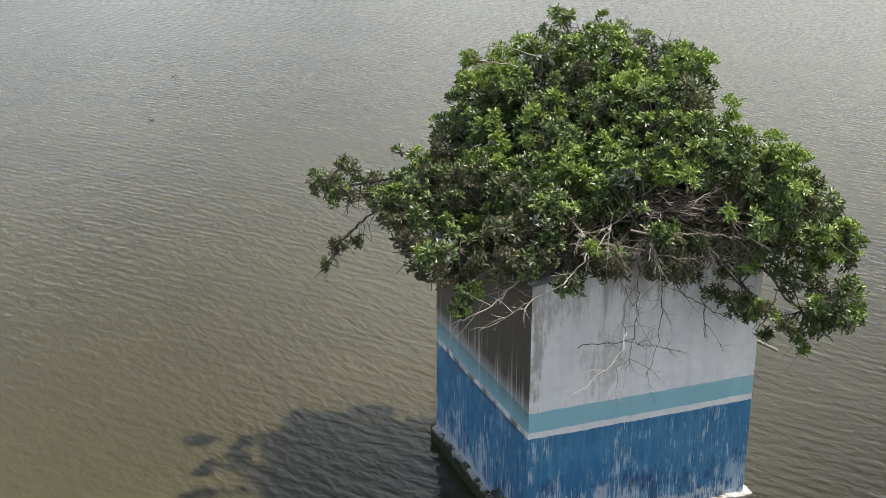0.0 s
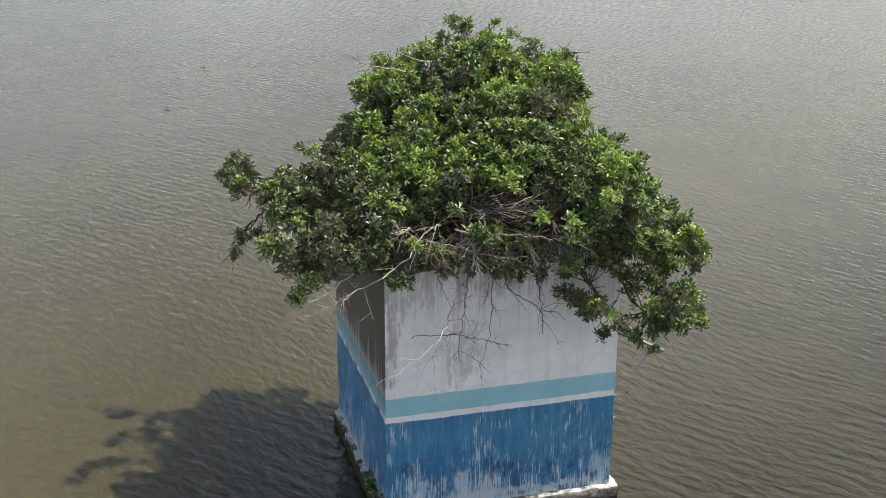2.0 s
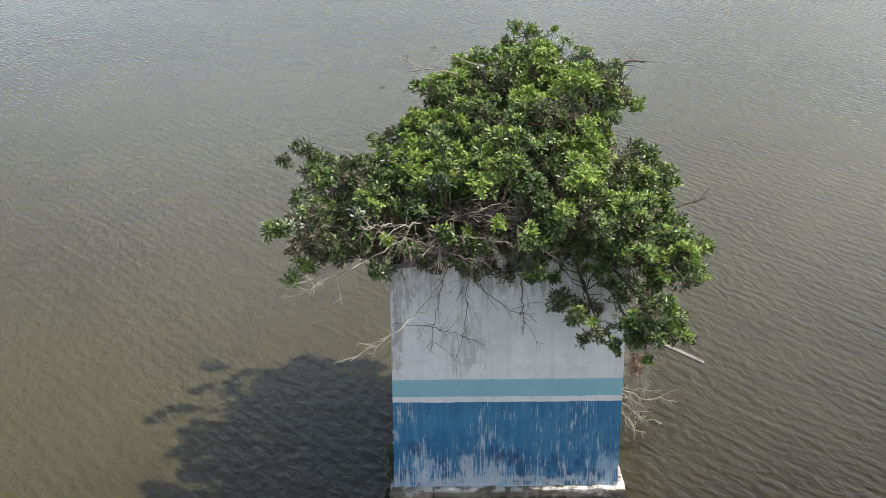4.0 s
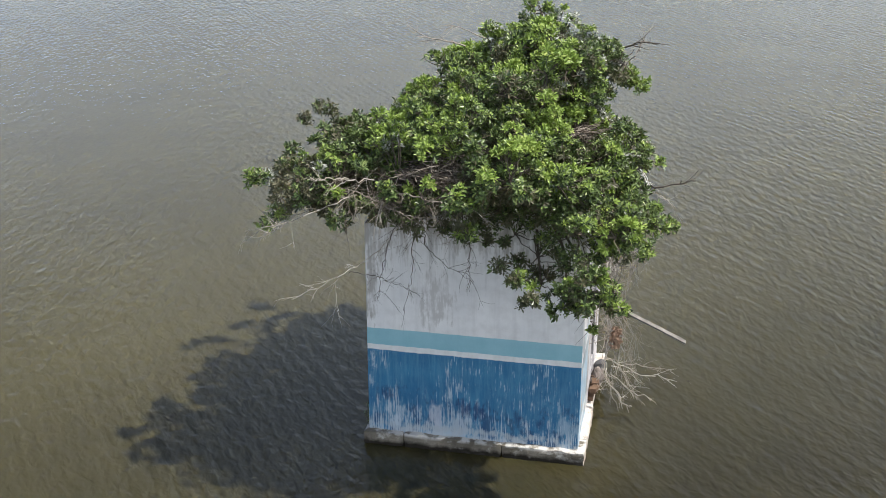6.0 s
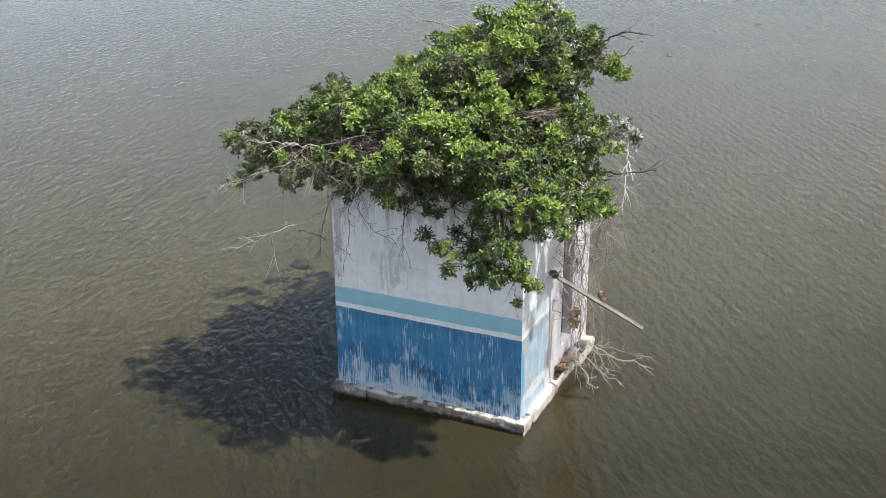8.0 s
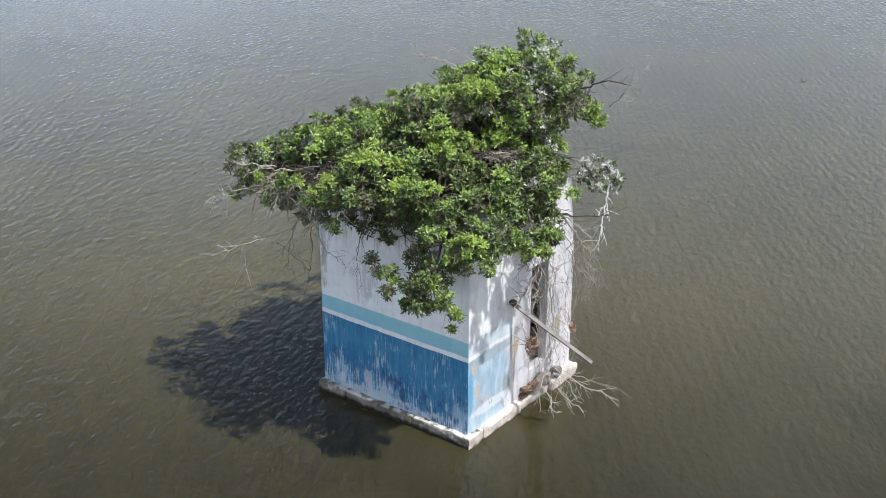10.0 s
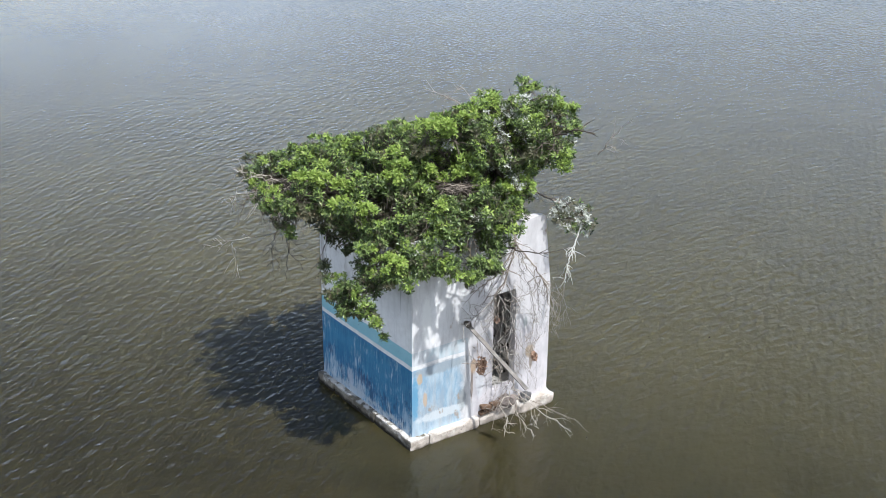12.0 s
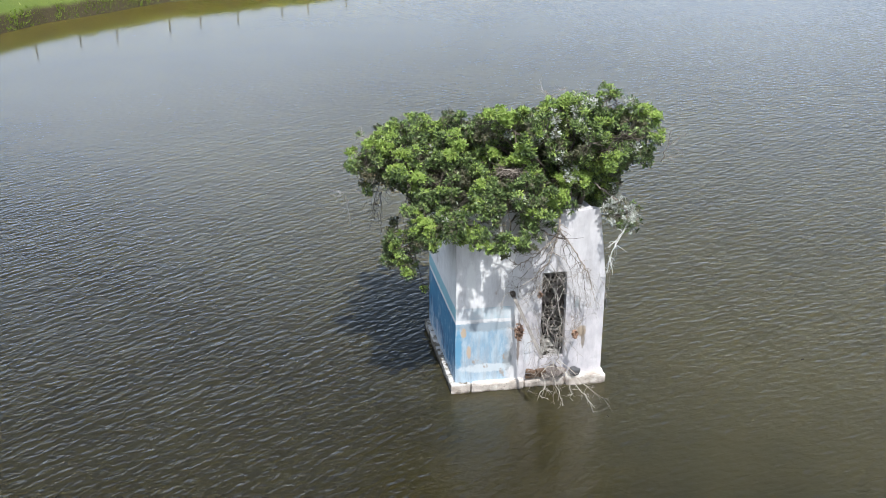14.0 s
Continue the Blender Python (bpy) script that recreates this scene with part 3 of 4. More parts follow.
def lean(z):
    """The north end leans inwards above the door's height."""
    return 0.20 * max(0.0, min(1.0, (z - 2.3) / 1.5))


T = 0.15
front = part("wall", wall_bm(W, roof_at, lambda u, z, d: (u, d, z), T), SOUTH, house, "shaded wall, white over a pale blue band and streaked blue dado")
front.data.materials.append(EAST)
front.data.materials.append(WEST)
for face in front.data.polygons:
    if abs(face.normal.x) > 0.9:
        face.material_index = 1 if face.center.x > 1.5 else 2
part("wall", wall_bm(D - T, lambda u: roof_at(0), lambda u, z, d: (d, T + 0.0005 + u * (1 - lean(z) / D), z), T, seed=4.0), WEST, house, "wall black with mould above a flaking blue dado")
part("wall", wall_bm(D - T, lambda u: roof_at(W) + 0.06 * math.sin(u * 2.2) - 0.10 * max(0.0, u - 2.75) / 0.2, lambda u, z, d: (W - d, T + 0.0005 + u * (1 - lean(z) / D), z), T,
                     (DOOR[0] - T, DOOR[1] - T, DOOR[2], DOOR[3]), 0.008, 9.0), EAST, house, "sunlit wall with a narrow open doorway and peeling pale blue paint")
part("wall", wall_bm(W - 2 * T - 0.004, lambda u: roof_at(u) - 0.1, lambda u, z, d: (T + 0.0005 + u, D - lean(z) - d, z), T, seed=2.0), EAST, house)


# the darkened plaster, with the room's shade in its colour, on the inner faces
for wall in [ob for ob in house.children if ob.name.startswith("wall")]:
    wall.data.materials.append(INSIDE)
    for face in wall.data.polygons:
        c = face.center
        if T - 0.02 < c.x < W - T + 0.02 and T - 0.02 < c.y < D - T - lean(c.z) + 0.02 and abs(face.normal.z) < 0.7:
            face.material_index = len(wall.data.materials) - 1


def slab(x0, x1, y0, y1, drop, thick):
    bm = rough_block(x0, x1, y0, y1, -thick, 0, 0.2, 0.012, 3, 0.01)
    for v in bm.verts:
        v.co.z += roof_at(v.co.x) - drop
    return bm


part("roof", slab(T + 0.005, W - T - 0.005, T + 0.005, D - T - 0.18, 0.09, 0.12), ROOF, house, "sloping stained concrete roof slab")
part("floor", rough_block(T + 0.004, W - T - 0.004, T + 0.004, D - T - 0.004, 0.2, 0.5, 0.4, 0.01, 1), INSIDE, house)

# footing ledge in broken lengths
for number, (x0, x1) in enumerate(((-0.06, 0.52), (0.528, 1.93), (1.938, 3.10))):
    block = part("footing", rough_block(x0, x1, -0.10, 0.3, -0.6, 0.195, 0.05, 0.018, number * 7, 0.010), LEDGE, house, "cracked concrete footing with white lime crust")
    # its sunny end takes the limewashed ledge's colour, sunlight painted in
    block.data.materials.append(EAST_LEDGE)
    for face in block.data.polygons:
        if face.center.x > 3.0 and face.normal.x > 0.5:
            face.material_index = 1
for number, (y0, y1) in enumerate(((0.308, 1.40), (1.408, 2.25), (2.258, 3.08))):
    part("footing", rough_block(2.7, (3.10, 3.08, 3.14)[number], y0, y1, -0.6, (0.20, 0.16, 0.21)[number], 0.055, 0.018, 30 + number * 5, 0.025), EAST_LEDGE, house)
part("footing", rough_block(-0.08, 0.3, 0.308, 3.08, -0.6, 0.20, 0.07, 0.02, 51, 0.02), MOSSY, house, "mossy dark footing")


# ---- the tree on the roof ----
tree = thing("tree", "bushy broad-leaved tree growing out of the roof, spilling over the walls", "tree", (1.9, 2.3, 3.5))
tree_shift = Matrix.Translation((-1.9, -2.3, -3.5))
ROOT = np.array([1.9, 2.3, 3.45])
LOBES = []
BOUGHS = []


def bough(lobes):
    BOUGHS.append(lobes)
    LOBES.extend(lobes)


# north limb
bough([(2.5, 3.3, 4.9, 0.46), (1.7, 3.7, 4.8, 0.67), (1.2, 4.2, 5.0, 0.28)])
# northeast limb
bough([(2.0, 2.6, 4.3, 0.62), (2.8, 2.3, 4.2, 0.33), (2.7, 1.9, 4.2, 0.39), (2.5, 2.4, 5.0, 0.57), (2.0, 2.8, 5.1, 0.62), (2.0, 2.2, 5.3, 0.44), (3.0, 2.9, 4.9, 0.33), (3.2, 2.5, 5.1, 0.25)])
# northwest limb
bough([(1.2, 2.4, 4.1, 0.50), (1.6, 3.3, 3.6, 0.25), (1.6, 3.1, 4.2, 0.52), (1.2, 3.3, 3.3, 0.25), (1.0, 3.4, 4.1, 0.64), (1.3, 2.6, 4.9, 0.63), (0.6, 2.7, 4.2, 0.66), (0.9, 3.1, 4.7, 0.53), (0.6, 3.5, 3.4, 0.46), (0.6, 2.6, 4.9, 0.33), (0.9, 3.5, 4.8, 0.39), (1.0, 4.0, 4.6, 0.39), (0.6, 4.0, 4.1, 0.31)])
# west limb
bough([(0.3, 3.4, 3.0, 0.22), (-0.1, 2.7, 3.9, 0.46), (-0.1, 3.2, 3.8, 0.43), (0.1, 3.7, 3.6, 0.31), (-0.3, 3.5, 3.1, 0.34), (-0.6, 2.6, 3.8, 0.29), (-0.4, 4.0, 3.4, 0.20), (-1.2, 2.6, 3.8, 0.24), (-1.1, 3.3, 3.5, 0.24), (-1.1, 4.2, 3.5, 0.17)])
# mid west limb
bough([(-0.1, 1.6, 4.0, 0.56), (-0.3, 2.3, 3.9, 0.32), (0.1, 1.1, 4.0, 0.50), (-0.6, 1.9, 4.1, 0.23), (-0.8, 2.1, 3.7, 0.37), (-0.7, 1.3, 3.7, 0.49), (-0.4, 0.9, 4.3, 0.21)])
# southwest limb
bough([(0.4, 0.6, 4.0, 0.50), (-0.2, 0.3, 4.0, 0.62), (0.3, -0.3, 4.2, 0.69), (-1.0, 0.5, 3.7, 0.44), (-0.9, -0.1, 3.9, 0.46), (-0.1, -0.9, 4.2, 0.46), (-0.5, -0.7, 4.1, 0.39)])
# south limb
bough([(1.5, 0.1, 4.9, 0.39), (1.0, -0.1, 4.3, 0.69), (1.4, -0.7, 4.6, 0.69), (0.7, -0.9, 4.3, 0.62), (1.5, -1.4, 4.4, 0.46)])
# middle limb
bough([(2.0, 2.0, 4.1, 0.39), (1.4, 1.8, 4.4, 0.69), (0.5, 1.9, 4.2, 0.69), (1.0, 0.8, 4.3, 0.69), (0.7, 1.3, 4.7, 0.33)])
# southeast limb
bough([(2.0, 0.1, 4.4, 0.69), (2.1, -0.4, 3.5, 0.33), (2.4, -0.4, 3.2, 0.30), (2.7, -0.3, 4.2, 0.53), (3.4, -0.1, 3.7, 0.37), (1.8, -0.5, 4.0, 0.31), (2.9, -0.5, 3.6, 0.46), (2.5, -0.8, 3.0, 0.25), (2.6, -0.9, 4.4, 0.33), (2.9, -0.9, 3.0, 0.28), (3.4, -0.8, 3.7, 0.28), (2.1, -1.0, 4.6, 0.52), (3.1, -1.1, 3.2, 0.31), (2.2, -1.6, 4.6, 0.33)])
# east limb
bough([(3.1, 1.9, 4.0, 0.31), (3.2, 1.5, 3.5, 0.28), (2.7, 1.2, 4.3, 0.46), (3.3, 1.4, 4.0, 0.41), (3.4, 0.9, 3.4, 0.44), (3.4, 0.9, 3.9, 0.41), (3.0, 0.6, 4.2, 0.41), (3.3, 0.4, 3.7, 0.39), (3.2, 0.2, 4.2, 0.31)])
# upper limb
bough([(1.9, 1.2, 4.1, 0.39), (2.1, 1.6, 4.7, 0.69), (2.3, 0.8, 4.3, 0.50), (1.7, 0.9, 4.7, 0.69), (2.6, 1.7, 5.2, 0.39), (2.5, 1.2, 5.2, 0.31), (2.3, 0.8, 5.3, 0.28), (1.9, 0.3, 5.1, 0.31)])
# topmost sprays
bough([(1.9, 3.2, 5.4, 0.36), (1.9, 3.3, 5.65, 0.20)])



def tree_part(name, b, mats, label="", smooth=False):
    ob = under(name, b.mesh(name, mats, smooth), tree, label)
    ob.matrix_parent_inverse = tree_shift
    return ob


TREE_LIMBS = []


def limbs():
    rng = np.random.default_rng(11)
    fork = np.array([1.85, 2.3, 4.05])
    for dx, dy, r in ((0, 0, 0.10), (0.28, 0.35, 0.075), (-0.25, -0.2, 0.07)):
        trunk = Build()
        tube(trunk, bent(rng, ROOT + (dx, dy, -0.1), fork + (dx * 1.3, dy * 1.3, 0.25), 8, 0.03), np.linspace(r, r * 0.7, 8), 9)
        tree_part("trunk", trunk, [BARK], "", True)
    for lobes in BOUGHS:
        b = Build()
        c = np.array(lobes)
        mid = c[:, :3].mean(0) * 0.6 + fork * 0.4 + (0, 0, -0.1)
        mid[2] = max(mid[2], 3.85)
        main = bent(rng, fork, mid, 8, 0.04)
        tube(b, main, np.linspace(0.06, 0.04, 8), 7)
        for l in c:
            tube(b, bent(rng, main[rng.integers(4, 8)], l[:3], 8, 0.035), np.linspace(0.030, 0.012, 8), 5)
            for _ in range(9):
                d = rng.normal(0, 1, 3)
                d /= np.linalg.norm(d)
                tube(b, bent(rng, l[:3], l[:3] + d * l[3] * 1.02, 5, 0.02), np.linspace(0.009, 0.004, 5), 3)
        TREE_LIMBS.append(tree_part("branch", b, [BARK]))


LEAF_SHAPE = np.array([(0, 0, 0), (0.38, 0.11, 0.03), (0.74, 0.165, 0.03), (1, 0, -0.07), (0.74, -0.165, 0.03), (0.38, -0.11, 0.03), (0.58, 0, -0.02)])
LEAF_FACES = np.array([(0, 6, 1), (1, 6, 2), (2, 6, 3), (3, 6, 4), (4, 6, 5), (5, 6, 0)])


def rosettes(b, rng, places, axes, mats, size=0.095):
    """Whorls of leaves at twig ends: places, axes and material index of each."""
    n = len(places)
    if not n:
        return
    count = 8
    axes = axes / np.linalg.norm(axes, axis=1)[:, None]
    ref = rng.normal(0, 1, (n, 3))
    u = np.cross(axes, ref)
    u /= np.linalg.norm(u, axis=1)[:, None]
    w = np.cross(axes, u)
    az = (np.arange(count) * 2.4)[None] + rng.uniform(0, 6.28, (n, 1)) + rng.normal(0, 0.2, (n, count))
    tilt = np.radians(rng.uniform(22, 88, (n, count)))
    d = (axes[:, None] * np.cos(tilt)[..., None] + (u[:, None] * np.cos(az)[..., None] + w[:, None] * np.sin(az)[..., None]) * np.sin(tilt)[..., None])
    d[..., 2] -= 0.12
    d /= np.linalg.norm(d, axis=2)[..., None]
    side = np.cross(d, axes[:, None] + rng.normal(0, 0.25, (n, count, 3)))
    side /= np.linalg.norm(side, axis=2)[..., None] + 1e-9
    up = np.cross(side, d)
    length = (size * rng.uniform(0.65, 1.25, (n, count)) * rng.uniform(0.8, 1.2, (n, 1)))[..., None, None]
    foot = (places[:, None] - axes[:, None] * rng.uniform(0, 0.05, (n, count, 1)))[:, :, None]
    s = LEAF_SHAPE[None, None]
    v = foot + length * (d[:, :, None] * s[..., 0:1] + side[:, :, None] * s[..., 1:2] + up[:, :, None] * s[..., 2:3])
    k = n * count
    f = (LEAF_FACES[None] + (np.arange(k) * 7)[:, None, None]).reshape(-1, 3)
    b.add(v.reshape(-1, 3), f, np.repeat(mats, count * 6))


def wild(p, scale, seed=0.0):
    return np.array([noise.noise(Vector(q) * scale + Vector((seed, seed, seed))) for q in p])


def in_house(p, gap=0.03):
    return (p[:, 0] > -gap) & (p[:, 0] < W + gap) & (p[:, 1] > -gap) & (p[:, 1] < D + gap) & (p[:, 2] < 3.34 + 0.135 * p[:, 0] + 0.02)


LEAFY = [LEAF, YOUNG, DULL, LIMED]


def thinness(q):
    """How bare the crown is at a place: 1 in the half-dead middle of the south side, less in the drooping south-east and far west."""
    x, y, z = q
    front = max(0.0, 1 - ((x - 0.85) / 1.15) ** 2) * min(1.0, max(0.0, (-0.15 - y) / 0.5)) * min(1.0, max(0.0, (4.75 - z) / 0.5))
    droop = 1.7 if x > 1.9 and y < 0.1 and z < 3.45 else 0.0
    west = 0.55 * min(1.0, max(0.0, (-0.45 - x) / 0.4)) if z < 4.3 else 0.0
    return max(front, droop, west)


def foliage():
    """Leafy sprays over the shells of the lobes: each spray is a twig end with a dozen whorls."""
    rng = np.random.default_rng(21)
    every = np.array(LOBES)
    for lobes, limb in zip(BOUGHS, TREE_LIMBS):
        b = Build()
        for c in np.array(lobes):
            r = c[3] * 0.90
            n = max(5, int(SPRAYS * 12.6 * r * r))
            d = rng.normal(0, 1, (n, 3))
            d /= np.linalg.norm(d, axis=1)[:, None]
            hub = c[:3] + d * (r * np.where(rng.random((n, 1)) < 0.16, rng.uniform(1.05, 1.3, (n, 1)), rng.uniform(0.70, 1.02, (n, 1))))
            hub += d * wild(hub, 2.2)[:, None] * 0.14
            depth = (np.linalg.norm(hub[:, None] - every[None, :, :3], axis=2) / every[None, :, 3]).min(1)
            keep = (depth > 0.36) & ~in_house(hub, 0.06) & (wild(hub, 2.6, 9.0) > -0.12 + 0.14 * np.array([thinness(q) for q in hub]))
            for h, dd in zip(hub[keep], d[keep]):
                size = rng.uniform(0.07, 0.19)
                k = int(rng.integers(9, 16) * (size / 0.14) ** 1.5) + 3
                q = rng.normal(0, 1, (k, 3)) + dd * 0.9 + (0, 0, 0.5)
                q /= np.linalg.norm(q, axis=1)[:, None]
                p = h + q * size * rng.uniform(0.55, 1.0, (k, 1)) * (1, 1, 0.75)
                stay = ~in_house(p)
                p, q = p[stay], q[stay]
                k = len(p)
                if not k:
                    continue
                axes = q * 0.6 + dd * 0.25 + np.array([0.10, -0.02, 0.5]) + rng.normal(0, 0.22, (k, 3))
                # yellow-green leaves likelier where sprays face up or east, dull ones westward
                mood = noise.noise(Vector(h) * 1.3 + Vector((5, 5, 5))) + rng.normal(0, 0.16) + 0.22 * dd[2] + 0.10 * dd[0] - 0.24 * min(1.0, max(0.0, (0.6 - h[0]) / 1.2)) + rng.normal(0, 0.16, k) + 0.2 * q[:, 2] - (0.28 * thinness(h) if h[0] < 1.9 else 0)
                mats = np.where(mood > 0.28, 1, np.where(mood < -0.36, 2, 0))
                limed = noise.noise(Vector(h) * 1.9 + Vector((14, 14, 14))) + rng.normal(0, 0.12) > (0.40 if h[1] > 1.8 and h[0] > 0.8 else 0.60) and dd[2] > -0.2
                if limed:
                    mats = np.where(rng.random(k) < 0.5, 3, mats)
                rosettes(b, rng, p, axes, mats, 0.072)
                tube(b, bent(rng, c[:3] + dd * r * 0.35, h, 4, 0.015), np.linspace(0.007, 0.004, 4), 3, 4)
                for e in p[:4]:
                    tube(b, np.array([h, (h + e) / 2 + rng.normal(0, 0.008, 3), e]), [0.004, 0.0035, 0.003], 3, 4)
        tagged(under("foliage", b.mesh("foliage", LEAFY + [BARK]), limb), kind="stuff")


SPRAYS = 22
limbs()
foliage()


# bare perches, limed clump and hanging ends of the tree
def bare(start, way, length, radius, material, seed, forks=2, drop=0.0, label=""):
    b = Build()
    twig(b, np.random.default_rng(seed), start, way, length, radius, forks, drop)
    return tree_part("dead_branch", b, [material], label)


def stem(points, radius, material, seed, forks=1, drop=0.05, label=""):
    """A dead branch through given places, with side twigs."""
    rng, b = np.random.default_rng(seed), Build()
    pts = np.array(points, float)
    s = np.linspace(0, len(pts) - 1, 7 * (len(pts) - 1) + 1)
    line = np.stack([np.interp(s, np.arange(len(pts)), pts[:, a]) for a in range(3)], 1) + rng.normal(0, 0.012, (len(s), 3))
    tube(b, line, np.linspace(radius, radius * 0.45, len(s)), 5)
    for _ in range(int(len(s) * 0.55)):
        i = int(rng.integers(1, len(s) - 1))
        way = line[i + 1] - line[i]
        way = way / (np.linalg.norm(way) + 1e-9) + rng.normal(0, 0.6, 3)
        twig(b, rng, line[i], way, rng.uniform(0.12, 0.42), radius * 0.45, forks, drop)
    return tree_part("dead_branch", b, [material], label)


stem([(2.6, 2.95, 5.0), (3.1, 3.1, 5.15), (3.4, 3.05, 5.3), (3.63, 3.31, 5.24)], 0.018, DARK_TWIG, 3, 0, 0.0, "bare dark perch twig")
bare((0.9, 2.5, 5.25), (-1, -0.1, 0.12), 0.8, 0.012, DRY_TWIG, 4, 2)
bare((1.2, 2.6, 5.35), (-0.9, 0.2, 0.35), 0.75, 0.010, DRY_TWIG, 5, 2)
stem([(3.35, 1.45, 3.6), (3.85, 1.53, 3.6), (4.33, 1.76, 3.65)], 0.016, DARK_TWIG, 6, 0, 0.0, "bare dark perch twig")
stem([(3.6, 1.5, 3.6), (3.9, 1.6, 3.45), (4.12, 1.65, 3.25)], 0.007, PALE_TWIG, 7)
stem([(3.0, 4.0, 4.6), (3.3, 3.9, 4.9), (3.45, 4.1, 5.2)], 0.010, DRY_TWIG, 8)
# hanging on the shaded front
stem([(0.95, -0.95, 3.9), (0.95, -1.15, 3.58), (0.91, -1.16, 3.05), (0.80, -1.15, 2.65)], 0.006, DARK_TWIG, 11)
stem([(1.0, -0.95, 3.85), (1.10, -1.2, 3.60), (1.36, -1.36, 3.42), (1.75, -1.3, 3.2)], 0.006, DARK_TWIG, 12)
stem([(0.75, -0.95, 3.9), (0.62, -1.2, 3.55), (0.54, -1.27, 3.12), (0.50, -1.25, 2.8)], 0.006, DARK_TWIG, 13)
stem([(0.05, -1.0, 3.05), (0.54, -1.27, 3.13), (0.81, -1.31, 3.05), (1.05, -1.35, 2.98)], 0.0045, DARK_TWIG, 14)
stem([(1.55, -0.7, 3.7), (1.6, -0.9, 3.3), (1.62, -0.95, 2.9)], 0.007, DARK_TWIG, 15)
stem([(0.85, -0.9, 3.9), (0.50, -1.13, 3.43), (0.14, -1.80, 3.31), (-0.41, -1.97, 3.06)], 0.007, PALE_TWIG, 16, label="bleached bare branch")
stem([(0.14, -1.8, 3.3), (0.10, -1.75, 3.0), (0.16, -1.72, 2.6)], 0.004, PALE_TWIG, 17, 0)
stem([(0.2, -1.0, 4.1), (-0.36, -1.45, 3.95), (-0.70, -1.35, 3.75), (-0.95, -1.25, 3.6)], 0.007, PALE_TWIG, 18, label="bleached bare branch")
stem([(-0.4, -0.7, 3.8), (-0.9, -0.95, 3.62), (-1.3, -1.0, 3.5)], 0.009, PALE_TWIG, 19)
stem([(0.5, -1.2, 4.3), (1.1, -1.45, 4.3), (1.6, -1.5, 4.2)], 0.012, DRY_TWIG, 20, 2)
stem([(0.2, -1.1, 4.2), (0.7, -1.4, 4.1), (1.15, -1.45, 4.0)], 0.010, DRY_TWIG, 21, 2)
stem([(-0.55, 2.9, 3.65), (-0.95, 3.0, 3.35), (-1.25, 3.2, 3.0), (-1.40, 3.35, 2.75)], 0.016, DARK_TWIG, 28, 1, 0.05)
for number in range(16):
    a, reach = number * 2.4, 0.35 + 0.03 * (number % 7)
    x0, z0 = -0.05 + 0.115 * number, 4.15 + 0.16 * math.sin(number * 1.9)
    stem([(x0, -0.95, z0), (x0 + 0.25 * math.cos(a), -1.25 - 0.10 * (number % 3), z0 + 0.10), (x0 + reach * math.cos(a), -1.40 - 0.12 * (number % 3), z0 + 0.22 * math.sin(a))],
         0.0075, (DRY_TWIG, PALE_TWIG, BARK)[number % 3], 220 + number, 1, 0.04)
stem([(-0.9, 3.0, 3.4), (-1.2, 3.4, 2.9), (-1.35, 3.7, 2.5)], 0.010, DARK_TWIG, 22, 1)
stem([(3.0, -0.8, 3.0), (3.1, -0.72, 2.7), (3.17, -0.66, 2.38)], 0.006, DARK_TWIG, 24, 0)
# dead limbs that fan out over the doorway
stem([(2.9, 2.0, 3.9), (3.25, 1.95, 3.60), (3.29, 1.93, 3.38), (3.24, 1.78, 2.85), (3.17, 1.60, 2.45)], 0.022, DRY_TWIG, 31, 1, 0.06)
stem([(3.17, 1.62, 2.48), (3.20, 1.35, 2.36), (3.24, 1.10, 2.25), (3.22, 0.88, 2.12)], 0.012, ASH_TWIG, 38, 2, 0.03)
stem([(3.27, 1.94, 3.45), (3.40, 2.15, 3.15), (3.50, 2.36, 2.80), (3.48, 2.52, 2.52), (3.40, 2.62, 2.20)], 0.016, DRY_TWIG, 32, 2, 0.08)
stem([(3.48, 2.36, 2.82), (3.40, 2.22, 2.52), (3.28, 1.98, 2.40)], 0.009, ASH_TWIG, 39, 1, 0.05)
stem([(3.27, 1.90, 3.30), (3.25, 1.55, 2.98), (3.22, 1.28, 2.80), (3.2, 1.05, 2.72)], 0.013, DRY_TWIG, 33, 1, 0.05)
stem([(3.25, 1.60, 2.98), (3.24, 1.32, 2.98), (3.22, 1.12, 3.02)], 0.009, DRY_TWIG, 40, 1, 0.04)
stem([(3.2, 1.68, 2.5), (3.18, 1.95, 2.1), (3.22, 2.08, 1.5), (3.2, 1.95, 0.9)], 0.010, ASH_TWIG, 34, 1, 0.06)
stem([(3.22, 1.80, 2.7), (3.2, 2.15, 2.2), (3.25, 1.85, 1.7), (3.22, 1.72, 1.1)], 0.009, ASH_TWIG, 35, 1, 0.06)
stem([(3.2, 1.7, 2.5), (3.25, 1.5, 2.15), (3.3, 1.28, 1.95)], 0.009, ASH_TWIG, 36, 2, 0.05)
web = np.random.default_rng(301)
for number in range(30):
    y0, z0 = web.uniform(1.50, 2.40), web.uniform(1.0, 2.6)
    aim = web.uniform(0, 6.28)
    reach = web.uniform(0.18, 0.42)
    dy, dz = math.cos(aim) * reach, math.sin(aim) * reach * 1.3
    bow = web.normal(0, 0.10)
    stem([(3.17, y0 - dy, z0 - dz), (3.22 + 0.10 * web.random(), y0 + bow, z0 - bow), (3.16 + 0.08 * web.random(), y0 + dy, z0 + dz)],
         web.uniform(0.0035, 0.006), (ASH_TWIG, ASH_TWIG, DRY_TWIG)[number % 3], 310 + number, 0, 0.05)
